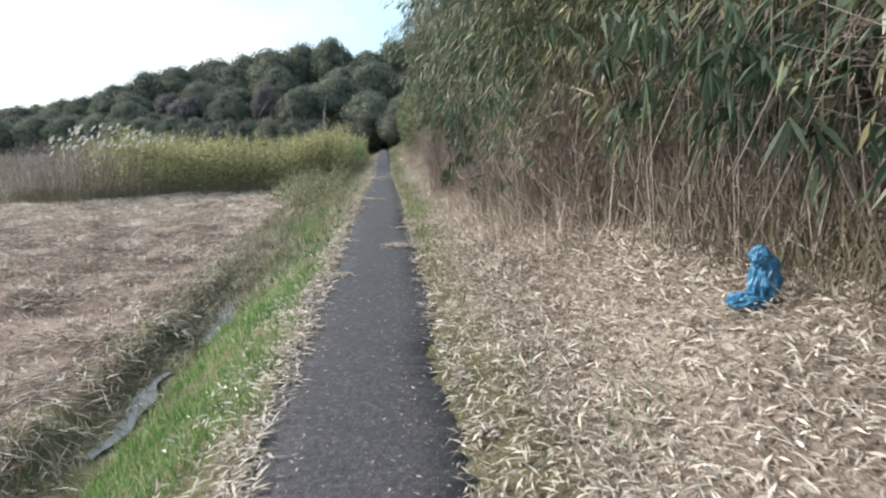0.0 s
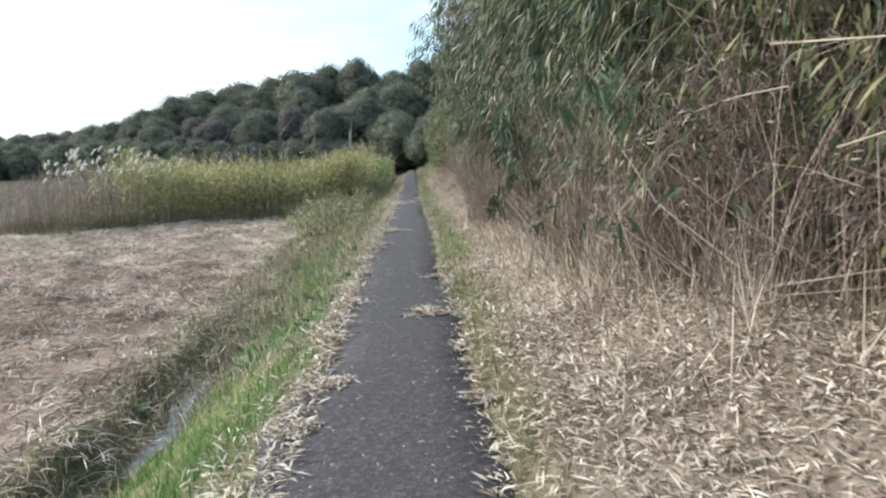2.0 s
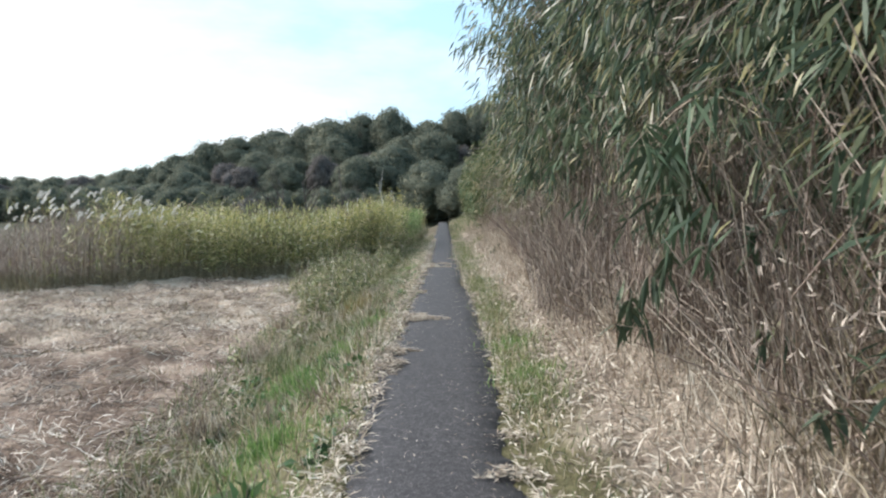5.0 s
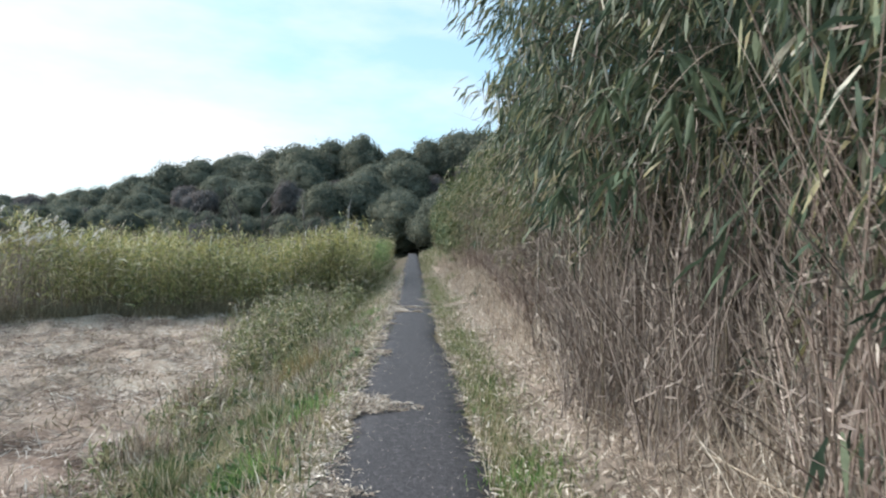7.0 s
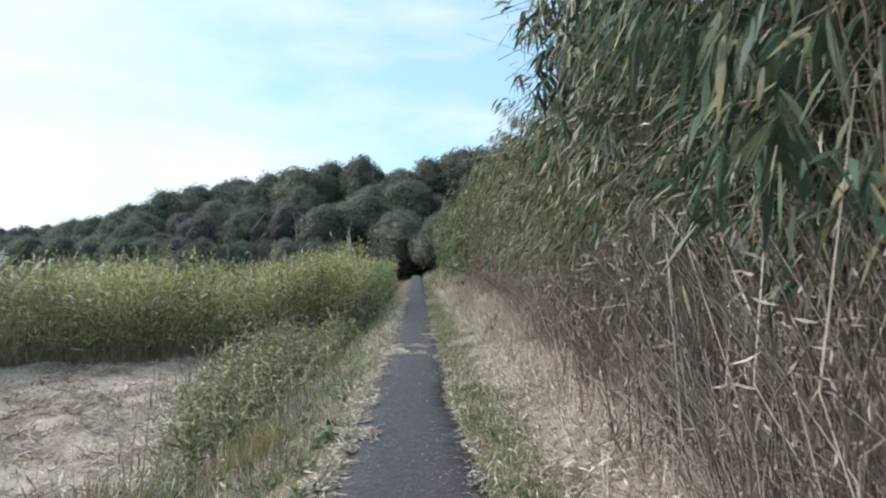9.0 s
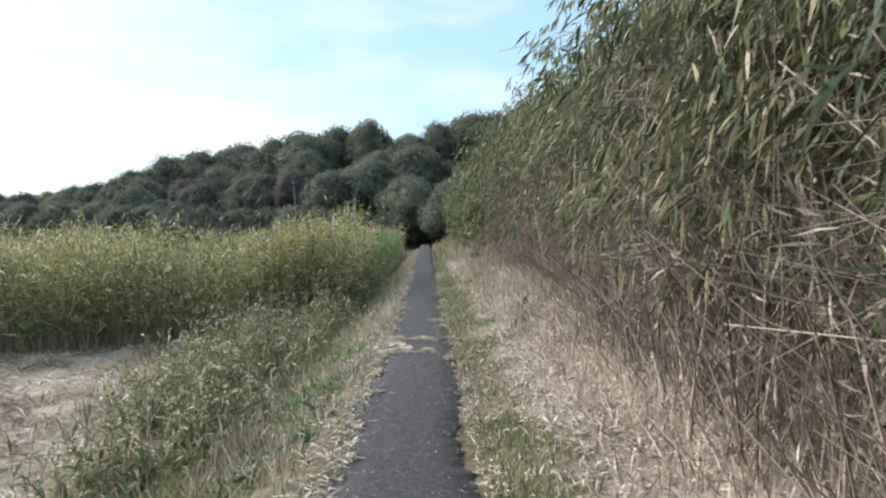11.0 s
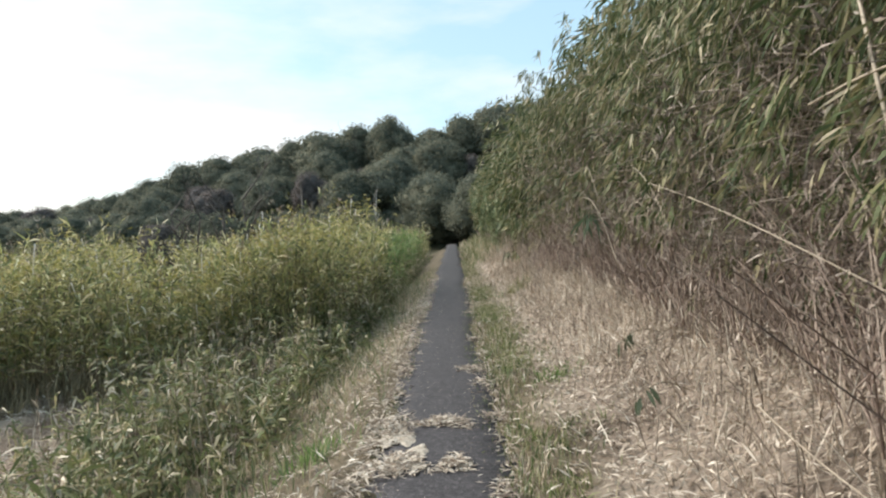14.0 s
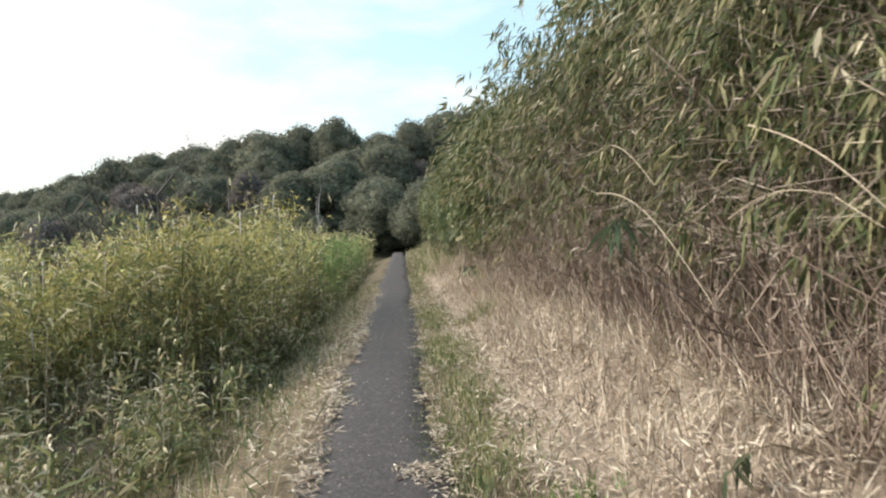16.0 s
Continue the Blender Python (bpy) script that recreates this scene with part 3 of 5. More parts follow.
x, y = scatter(95000, 0.32, 2.3, 0.6, 36, 1.2)
keep = rng.random(95000) < 0.3 - 0.2 * smooth01(y, 5, 10) + 0.7 * smooth01(x, 0.45, 1.05)
x, y = x[keep], y[keep]
n = len(x)
stuff("leaf_litter", flat_flakes(x, y, uniform(0.005, 0.05, n), uniform(0.045, 0.13, n), uniform(0.007, 0.016, n), 36), M_litter_leaf, "thick dry tan bamboo leaf litter on the ground", "leaf litter")
x, y = scatter(30000, 0.45, 2.4, 0.6, 7.5, 0.8)
keep = rng.random(30000) < 0.15 + 0.85 * smooth01(x, 0.5, 1.1)
x, y = x[keep], y[keep]
n = len(x)
stuff("near_litter", flat_flakes(x, y, uniform(0.002, 0.04, n), uniform(0.03, 0.085, n), uniform(0.005, 0.012, n), 40), M_straw, "broken brown leaf scraps among the litter", "leaf litter")
x, y = scatter(42000, -1.75, -0.44, 0.6, 36, 1.1)
x = x + edge_left(y) + 0.54
wide = 0.2 + 0.2 * (1 - smooth01(y, 5, 10)) + 0.55 * smooth01(y, 16, 22)
# thinned past y 15 so that the strip looks shaded by the herbs
keep = rng.random(42000) < np.exp(-((x - edge_left(y) + 0.04) / wide) ** 2) * (0.45 + 0.55 * (ripple(x, y, 1.6, 5) > -0.3)) * (1 - 0.62 * smooth01(y, 15, 20))
x, y = x[keep], y[keep]
n = len(x)
stuff("edge_litter", flat_flakes(x, y, uniform(0.01, 0.04, n), uniform(0.05, 0.14, n), uniform(0.007, 0.016, n), 25), M_litter_leaf, "pale fallen bamboo leaves along the path edge", "leaf litter")
x, y = scatter(6500, -0.5, 0.5, 0.8, 36, 1.15)
x = np.where(x < 0, edge_left(y) - 0.02, edge_right(y) + 0.02) + rng.normal(0, 0.05, 6500)
n = len(x)
stuff("fringe_litter", flakes(np.stack([x, y, np.maximum(ground_z(x, y), 0.0) + 0.014 + 0.012 * rng.random(n)], 1), headings(n, -4, 12), uniform(0.03, 0.1, n), uniform(0.005, 0.013, n), np.array([0, 0, 1.0]) + rng.normal(0, 0.3, (n, 3))), M_litter_leaf, "dry leaves lapping over the asphalt edge", "leaf litter")
x, y = scatter(3200, -0.52, 0.3, 1.5, 34, 1.2)
n = len(x)
stuff("path_litter", flat_flakes(x, y, 0.022, uniform(0.01, 0.05, n), uniform(0.003, 0.008, n), 6), M_litter_leaf, "scattered dry leaf scraps on the asphalt", "leaf litter")


def leaf_pile(cx, cy, rx, ry, n, rise=0.03):
    n = int(n * 1.7)
    a, r = uniform(0, 2 * np.pi, n), rng.random(n) ** 0.6
    r = r * (1 + 0.3 * np.sin(3 * a + cy) + 0.2 * np.sin(5 * a + cx * 9))
    x, y = cx + rx * r * np.cos(a), cy + ry * r * np.sin(a)
    P = np.stack([x, y, 0.015 + rise * np.maximum(1 - r, 0) * rng.random(n)], 1)
    D = headings(n, -8, 18)
    ob = stuff("leaf_pile", flakes(P, D, uniform(0.03, 0.085, n), uniform(0.006, 0.014, n), np.array([0, 0, 1.0]) + rng.normal(0, 0.3, (n, 3))), M_litter_leaf, "small drift of dry tan leaves on the asphalt", "leaf litter")
    ob["group"] = "leaf drifts on the path"


for cx, cy, rx, ry, n in ((-0.5, 14.85, 0.34, 0.32, 900), (-0.6, 12.9, 0.2, 0.14, 300), (-0.58, 12.35, 0.12, 0.25, 240), (-0.34, 22.1, 0.2, 0.2, 350), (-0.46, 22.8, 0.16, 0.3, 380), (0.0, 22.1, 0.09, 0.12, 220), (-0.08, 22.9, 0.2, 0.12, 420), (0.15, 8.3, 0.22, 0.2, 300), (-0.5, 6.55, 0.1, 0.1, 100), (0.3, 10.0, 0.16, 0.1, 120), (-0.5, 17.4, 0.12, 0.2, 140), (0.2, 24.6, 0.2, 0.2, 150)):
    leaf_pile(cx, cy, rx, ry, n)

y = 1.2
while y < 34:
    leaf_pile(float(edge_left(y)) - 0.02 + rng.normal(0, 0.04), y, rng.uniform(0.05, 0.17), rng.uniform(0.06, 0.3), int(rng.integers(40, 130)), 0.02)
    y += rng.uniform(0.35, 0.9)
y = 1.5
while y < 34:
    leaf_pile(float(edge_right(y)) + 0.02 + rng.normal(0, 0.04), y, rng.uniform(0.04, 0.12), rng.uniform(0.06, 0.25), int(rng.integers(30, 90)), 0.02)
    y += rng.uniform(0.6, 1.4)

# pale sand washed over the worn asphalt
def sand_patch(cx, cy, rx, ry, seed):
    r2 = np.random.default_rng(seed)
    a = np.linspace(0, 2 * np.pi, 49)[:-1]
    rim = 1 + 0.22 * np.sin(3 * a + seed) + 0.14 * np.sin(5 * a + 2 * seed) + 0.08 * np.sin(11 * a) + r2.normal(0, 0.05, 48)
    rings = [0.0, 0.3, 0.6, 0.85, 1.0]
    V = np.concatenate([np.stack([cx + rx * q * rim * np.cos(a), cy + ry * q * rim * np.sin(a), np.full(48, 0.021 - 0.012 * q ** 4) + 0.003 * r2.random(48)], 1) for q in rings])
    i = np.arange(5 * 48).reshape(5, 48)
    j = np.roll(i, -1, axis=1)
    F = np.stack([i[:-1], i[1:], j[1:], j[:-1]], -1).reshape(-1, 4)
    ob = stuff("sand_patch", (V, F), M_sand, "pale beige sand patch washed over the asphalt", "sand")
    ob["group"] = "sand patches on the path"


M_sand = rough_material("sand", [(0.34, (0.2, 0.17, 0.135)), (0.5, (0.42, 0.365, 0.29)), (0.66, (0.56, 0.5, 0.41))], 12, 0.95, 0.6, 6, 0.01)
for k, (cx, cy, rx, ry) in enumerate(((-0.33, 22.12, 0.13, 0.15), (-0.4, 22.62, 0.12, 0.2), (-0.24, 22.35, 0.07, 0.09), (0.02, 22.1, 0.06, 0.07), (-0.47, 23.0, 0.06, 0.14), (-0.12, 22.95, 0.1, 0.06))):
    sand_patch(cx, cy, rx, ry, k + 2)

# moss and short grass creeping over the worn edges
x, y = scatter(9000, -0.5, 0.5, 9, 34, 1.0)
x = np.where(x < 0, edge_left(y) + np.abs(rng.normal(0, 0.05, 9000)), edge_right(y) - np.abs(rng.normal(0, 0.09, 9000)))
keep = rng.random(9000) < (0.1 + 0.9 * smooth01(ripple(x, y * 0.8, 2.1, 61), -0.1, 0.5)) * (0.25 + 0.75 * smooth01(y, 18, 21))
x, y = x[keep], y[keep]
n = len(x)
stuff("edge_moss", blades(np.stack([x, y, np.full(n, 0.004)], 1), headings(n, 15, 80), uniform(0.015, 0.05, n), 0.006, uniform(0, 0.5, n)), M_turf, "short moss and grass creeping over the asphalt", "moss")

# cut straw on the field
x, y = scatter(75000, -15, -2.6, 2.5, 27.5, 0.85)
keep = (y < 27.5 + 0.6 * (x + 5) + 1.0) & (rng.random(len(x)) < 0.3 + 0.7 * smooth01(ripple(x, y, 1.4, 11) + 0.5 * ripple(x, y, 3.7, 12), -0.5, 0.4)) & (rng.random(len(x)) < 0.6)
x, y = x[keep], y[keep]
n = len(x)
stuff("field_straw", flat_flakes(x, y, uniform(0.005, 0.05, n), uniform(0.08, 0.3, n), uniform(0.006, 0.016, n), 30), M_field_straw, "mown dry straw lying over the field", "straw")

# grasses
def tufts(x, y, h_lo, h_hi, w, lean=55):
    n = len(x)
    return blades(on_ground(x, y, -0.01), headings(n, lean, 88), uniform(h_lo, h_hi, n), w, uniform(0.0, 0.5, n))


x, y = scatter(30000, -1.95, -0.66, 1.2, 13, 1.25)
keep = rng.random(30000) < (1 - 0.8 * smooth01(y, 8, 12)) * smooth01(-x + 0.12 * ripple(x, y, 3.1, 13), 0.68, 1.0) * (0.35 + 0.65 * (ripple(x, y, 2.2, 6) > -0.4))
x, y = x[keep], y[keep]
stuff("bank_grass", tufts(x, y, 0.05, 0.16, 0.008), M_grass, "fresh green grass on the ditch bank", "grass")
x, y = scatter(22000, -13, -2.7, 2.5, 25, 0.9)
keep = (ripple(x, y, 1.9, 31) + 0.6 * ripple(x, y, 4.9, 32) > 0.25) & (y < 26.5 + 0.6 * (x + 5))
x, y = x[keep], y[keep]
stuff("field_stubble", tufts(x, y, 0.05, 0.2, 0.011, 15), M_field_straw, "tangled dry stubble heaps on the mown field", "straw")
cx, cy = scatter(900, -13, -2.75, 2.5, 25, 0.9)
keep = cy < 26.0 + 0.6 * (cx + 5)
cx, cy = np.repeat(cx[keep], 34), np.repeat(cy[keep], 34)
x, y = cx + rng.normal(0, 0.16, len(cx)), cy + rng.normal(0, 0.11, len(cx))
lie = np.repeat(headings(keep.sum(), -4, 14), 34, 0)
hump = 0.14 * np.exp(-((x - cx) ** 2 + (y - cy) ** 2) / 0.03) * rng.random(len(x))
stuff("straw_mats", blades(on_ground(x, y, 0.01) + np.stack([0 * x, 0 * x, hump], 1), unit(lie + rng.normal(0, 0.35, (len(x), 3))), uniform(0.1, 0.34, len(x)), 0.010, uniform(-0.1, 0.5, len(x))), M_field_straw, "matted heaps of brown cut straw on the field", "straw")
x, y = scatter(24000, -12, -2.6, 2.2, 24, 1.0)
keep = (ripple(x, y * 1.8, 1.3, 41) + 0.6 * ripple(x, y, 3.4, 42) > 0.1) & (y < 26.0 + 0.6 * (x + 5))
x, y = x[keep], y[keep]
stuff("field_brush", tufts(x, y, 0.05, 0.2, 0.012, 10), M_reed_stem, "brown matted stalks in the mown field", "straw")
x, y = scatter(9000, -3.0, -1.8, 1.0, 12, 1.1)
open_water = ((y > 4.6) & (y < 6.3)) | ((y > 7.5) & (y < 9.2))
keep = rng.random(9000) < np.where((np.abs(x + 2.28 + winding(y)) < 0.16) & open_water, 0.3, np.where((x < -2.35) & (y > 4.6), 0.25 + 0.5 * (ripple(x, y, 1.7, 71) > 0.3), 0.8))
x, y = x[keep], y[keep]
stuff("ditch_grass", tufts(x, y, 0.07, 0.22, 0.009, 30), M_verge, "straggling grass hanging over the ditch", "grass")
x, y = scatter(11000, -3.3, -2.32, 1.5, 15, 1.0)
x = x - winding(y)
stuff("ditch_straw", blades(on_ground(x, y, 0.02), headings(len(x), -25, 30), uniform(0.1, 0.32, len(x)), 0.009, uniform(0.2, 0.9, len(x))), M_field_straw, "brown straw drooping over the ditch edge", "straw")
x, y = scatter(34000, 0.3, 1.15, 2.5, 46, 1.05)
x = x + edge_right(y) - 0.31
keep = rng.random(34000) < np.exp(-((x - 0.52) / 0.27) ** 2) * smooth01(y, 3, 11) * (0.4 + 0.6 * (ripple(x, y, 1.5, 7) > -0.2))
x, y = x[keep], y[keep]
stuff("verge_grass", tufts(x, y, 0.05, 0.16, 0.009), M_verge, "short yellow-green grass at the path edge", "grass")
x, y = scatter(20000, 0.32, 1.1, 8, 34, 0.95)
x = x + edge_right(y) - 0.31
keep = (rng.random(20000) < np.exp(-((x - 0.6) / 0.3) ** 2)) & (ripple(x, y, 1.7, 21) + 0.5 * ripple(x, y, 4.3, 22) > 0.0)
x, y = x[keep], y[keep]
stuff("verge_turf", tufts(x, y, 0.05, 0.17, 0.009, 40), M_turf, "patchy green turf beside the asphalt", "grass")
x, y = scatter(24000, -3.2, -0.62, 5, 40, 1.05)
keep = rng.random(24000) < smooth01(y, 7, 13) * (0.35 + 0.65 * smooth01(-x, 0.7, 1.4))
x, y = x[keep], y[keep]
stuff("bank_weeds", tufts(x, y, 0.06, 0.36, 0.010, 30), M_verge, "mixed green and withered grass on the bank", "grass")


x, y = scatter(11000, -2.6, -0.8, 7.5, 21, 1.0)
keep = ripple(x, y, 2.4, 51) + 0.5 * ripple(x, y, 5.3, 52) > -0.1
x, y = x[keep], y[keep]
stuff("bank_straw", tufts(x, y, 0.08, 0.38, 0.008, 30), M_straw, "pale withered grass lying over the bank", "dry grass")
x, y = scatter(5200, -6.5, -2.4, 19.5, 27, 1.0)
keep = (y < 27.3 + 0.6 * (x + 5)) & (rng.random(5200) < smooth01(y, 20.5, 23.5) * smooth01(x, -5.2, -2.8))
x, y = x[keep], y[keep]
stuff("field_weeds", tufts(x, y, 0.15, 0.5, 0.014, 40), M_weed, "green weeds growing into the mown field", "weeds")
x, y = scatter(36000, 0.8, 2.1, 3.0, 46, 1.15)
keep = rng.random(36000) < (0.08 + 0.92 * smooth01(x, 0.95, 1.45)) * smooth01(y, 4, 9)
x, y = x[keep], y[keep]
stuff("dry_stubble", tufts(x, y, 0.08, 0.45 + 0.5 * smooth01(x, 1.1, 1.6) * (1 - smooth01(y, 15, 19)), 0.007, 40), M_dry_stem, "dry tan stubble and stems at the foot of the bamboo", "dry grass")


n = 4800
y = uniform(0.8, 9.5, n)
x = np.array([foot_x(v) for v in y]) - 0.5 + 0.75 * rng.random(n) ** 0.6
st_h = uniform(0.12, 0.5, n) + smooth01(x - np.array([foot_x(v) for v in y]), -0.6, 0.1) * uniform(0.1, 0.8, n)
skirt = blades(on_ground(x, y, -0.01), headings(n, 50, 88), st_h, 0.007, uniform(0, 0.5, n))
stuff("dry_skirt", skirt, M_culm, "fine dry brown stems at the foot of the bamboo", "dry grass")
x, y = scatter(5200, 0.42, 2.6, 38, 68, 1.0)
keep = rng.random(5200) < smooth01(y, 38, 46) * (0.25 + 0.75 * smooth01(x, 0.45, 1.1))
x, y = x[keep], y[keep]
stuff("far_weeds", tufts(x, y, 0.2, 0.8, 0.03, 45), M_verge, "mixed green and withered weeds at the far end", "weeds")
# broad-leaved weeds in rosettes among the bank grass
cx, cy = scatter(230, -2.6, -0.85, 8.0, 21.5, 0.9)
x, y = (np.repeat(v, 16) for v in (cx, cy))
n = len(x)
size = np.repeat(uniform(0.6, 1.4, 230), 16)
at = on_ground(x + rng.normal(0, 0.05, n), y + rng.normal(0, 0.05, n), 0.0)
stuff("bank_rosettes", blades(at, headings(n, 12, 70), uniform(0.09, 0.2, n) * size, uniform(0.03, 0.05, n) * size, uniform(0.2, 0.9, n)), M_rosette, "dark green broad-leaved weeds on the bank", "weeds")


# weeds and reeds
def herbs(x, y, h, leaves, leaf_lo, leaf_hi, wide, radius, droop=0.5, start=0.2, rise=15):
    """Upright stems with alternating leaves; returns stems and leaves."""
    n = len(x)
    base = on_ground(x, y, -0.02)
    lean = rng.normal(0, 0.10, (n, 2)) * h[:, None]
    s = np.array([0, 0.5, 1.0])
    P = np.stack([base[:, None, 0] + lean[:, :1] * s ** 1.6, base[:, None, 1] + lean[:, 1:] * s ** 1.6, base[:, None, 2] + h[:, None] * s], -1)
    st = tubes(P, radius * np.array([1, 0.8, 0.35])[None])
    q = np.linspace(start, 1.0, leaves)[None] + rng.normal(0, 0.04, (n, leaves))
    q = np.clip(q, 0.05, 1)[..., None]
    at = np.where(q < 0.5, P[:, None, 0] * (1 - 2 * q) + P[:, None, 1] * 2 * q, P[:, None, 1] * (2 - 2 * q) + P[:, None, 2] * (2 * q - 1))
    m = n * leaves
    lv = blades(at.reshape(-1, 3), headings(m, rise, 82), uniform(leaf_lo, leaf_hi, m), uniform(wide * 0.6, wide * 1.3, m), uniform(0.1, droop * 2, m))
    return st, lv


def front(x):
    return 27.3 + 0.6 * (np.maximum(x, -24) + 5.0) + 0.3 * np.sin(x * 1.3) + 0.2 * np.sin(x * 3.1 + 1)


def reed_points(n, x_lo, x_hi, y_lo, y_hi, test):
    x, y = scatter(n, x_lo, x_hi, y_lo, y_hi)
    k = test(x, y)
    return x[k], y[k]


def bed_end(x, y):
    """Where the bed stops at its west end."""
    return x > -12.4 - 0.6 * (y - 22) + 0.5 * np.sin(y * 1.1)


edge = reed_points(11000, -16, -2.4, 17, 31, lambda x, y: (y > front(x)) & (y < front(x) + 2.6 + 0.8 * rng.random(len(x))) & bed_end(x, y))
side = reed_points(3400, -5.0, -1.75, 25.5, 64, lambda x, y: (y > front(x)) & (x < -1.75 - 0.25 * rng.random(len(x))) & ((y < 37) | (y > 53) | (x < -3.4)))
inner = reed_points(5200, -34, -2.2, 22, 66, lambda x, y: (y > front(x) + 2) & bed_end(x, y))
x, y = (np.concatenate([e[i] for e in (edge, side, inner)]) for i in (0, 1))
h = uniform(1.75, 2.5, len(x)) * np.where(rng.random(len(x)) < 0.22, uniform(0.3, 0.8, len(x)), 1.0) + 0.22 * ripple(x, y, 0.8, 8) + 0.28 * ripple(x, y, 2.2, 10) + np.where(rng.random(len(x)) < 0.06, uniform(0.1, 0.45, len(x)), 0.0)
h = h - np.maximum(ground_z(x, y) + 0.8, 0) * 0.6
h = h * (0.9 + 0.16 * ripple(x, y, 0.62, 19)) - 0.5 * (ripple(x, y, 1.5, 23) > 0.62)
h = np.maximum(h, 0.6) * (0.62 + 0.38 * smooth01(x + 12.4 + 0.6 * (y - 22), 0.0, 3.0))
h = h + 0.34 * smooth01(x, -5.5, -3.8) * smooth01(y, 24, 26) * (1 - smooth01(y, 32, 36))
dry_end = x < -9.3 + rng.normal(0, 0.9, len(x)) - 0.5 * (y - 24)
leafy_edge = ~dry_end & (x > -7.0 + rng.normal(0, 1.2, len(x))) & (y < 40) & (rng.random(len(x)) < 0.65)
reedy = ~dry_end & ~leafy_edge
st, lv = herbs(x[reedy], y[reedy], h[reedy], 10, 0.2, 0.5, 0.032, 0.006, 0.5, 0.32, 10)
st_dry, lv_dry = herbs(x[dry_end], y[dry_end], h[dry_end] * 0.9, 5, 0.2, 0.45, 0.018, 0.006, 0.45, 0.25, 40)
st_edge, lv_edge = herbs(x[leafy_edge], y[leafy_edge], h[leafy_edge] * 0.95, 24, 0.1, 0.28, 0.029, 0.005, 0.6, 0.22, 5)
bed = thing("reed_bed", "tall yellow-green reed bed at the edge of the mown field", "reeds", kind="stuff")
part("stems", join(st, st_edge), M_reed_stem, bed)
part("dry_stems", st_dry, M_mauve_stem, bed, "bare mauve-brown stems")
part("dry_leaves", lv_dry, M_mauve_stem, bed, "withered mauve-brown leaves")
fx = uniform(-13, -2.2, 7000)
fy = front(fx) + rng.normal(0.15, 0.4, 7000)
part("foot_growth", tufts(fx, fy, 0.15, 0.7, 0.013, 55), M_reed_stem, bed, "dead brown stalks at the foot of the reeds")
part("leaves", lv, M_reed_leaf, bed)
part("broad_leaves", lv_edge, M_tall_herb, bed, "broader grey-green and yellowing leaves")
pick = rng.choice(np.flatnonzero(~dry_end), 700, replace=False)
hx, hy, hz = x[pick], y[pick], ground_z(x[pick], y[pick]) + h[pick]
m = 700 * 14
P = np.repeat(np.stack([hx, hy, hz], 1), 14, 0) + np.stack([rng.normal(0.02, 0.025, m), rng.normal(0, 0.025, m), uniform(-0.08, 0.24, m)], 1)
part("seed_heads", flakes(P, headings(m, 20, 80), uniform(0.04, 0.11, m), 0.02), M_straw, bed, "tan feathery seed heads")
# brighter yellow tops and a few pale seed spikes above the bed
pick = rng.choice(np.flatnonzero(~dry_end & (y < 48)), 2600, replace=False)
m = 2600 * 9
P = np.repeat(np.stack([x[pick], y[pick], ground_z(x[pick], y[pick]) + h[pick]], 1), 9, 0) + np.stack([rng.normal(0, 0.07, m), rng.normal(0, 0.07, m), rng.normal(-0.12, 0.12, m)], 1)
part("yellow_tops", flakes(P, headings(m, -10, 70), uniform(0.06, 0.16, m), uniform(0.014, 0.028, m)), M_yellow_leaf, bed, "yellow leaves at the top of the stems")
pick = rng.choice(np.flatnonzero((x > -6.5) & (x < -2.0) & (y < 33)), 46, replace=False)
foot = np.stack([x[pick], y[pick], ground_z(x[pick], y[pick]) + h[pick] - 0.15], 1)
tip = foot + np.stack([rng.normal(0, 0.03, 46), rng.normal(0, 0.03, 46), uniform(0.25, 0.5, 46)], 1)
part("seed_spikes", tubes(np.stack([foot, foot * 0.5 + tip * 0.5, tip * 0.95 + foot * 0.05, tip], 1), np.array([0.004, 0.005, 0.011, 0.003]), 5), M_plume, bed, "pale upright seed spikes")
x, y = scatter(2600, -22, -11.5, 17.5, 40, 1.0)
keep = ~bed_end(x - 0.4, y) & (y > 19.5 + 0.2 * (x + 12))
x, y = x[keep], y[keep]
stuff("field_edge_weeds", tufts(x, y, 0.2, 0.75, 0.02, 40), M_mauve_stem, "low brown withered weeds beside the reed bed", "weeds")

# leafy herbs on the bank, in clumps with gaps
clumps_x, clumps_y = scatter(1500, -4.6, -1.2, 15, 56, 1.25)
x, y = (np.repeat(v, 7) + rng.normal(0, 0.13, 10500) for v in (clumps_x, clumps_y))
lift = np.repeat(uniform(0.6, 1.3, 1500), 7)
edge_x = -1.4 - 0.35 * rng.random(len(x)) - 0.5 * (1 - smooth01(y, 17, 26)) + 0.22 * np.sin(y * 1.9) + 0.12 * np.sin(y * 4.7)
keep = (x < edge_x) & (x > -3.1 - 1.5 * smooth01(y, 19, 24) * rng.random(len(x))) & (y < front(x) + 1.0 + 40 * (x > -3.2)) & (rng.random(len(x)) < (0.1 + 0.9 * smooth01(y, 17, 23)) * (0.3 + 0.7 * smooth01(ripple(x, y, 2.6, 15), -0.5, 0.2)))
x, y, lift = x[keep], y[keep], lift[keep]
h = uniform(0.25, 0.6, len(x)) + smooth01(y, 18, 27) * uniform(0.1, 0.75, len(x)) * smooth01(-x, 1.2, 2.2) * (1 - 0.45 * smooth01(-x, 3.2, 4.4))
h = h * (0.85 + 0.3 * ripple(x, y, 2.1, 16)) * lift * uniform(0.75, 1.15, len(x))
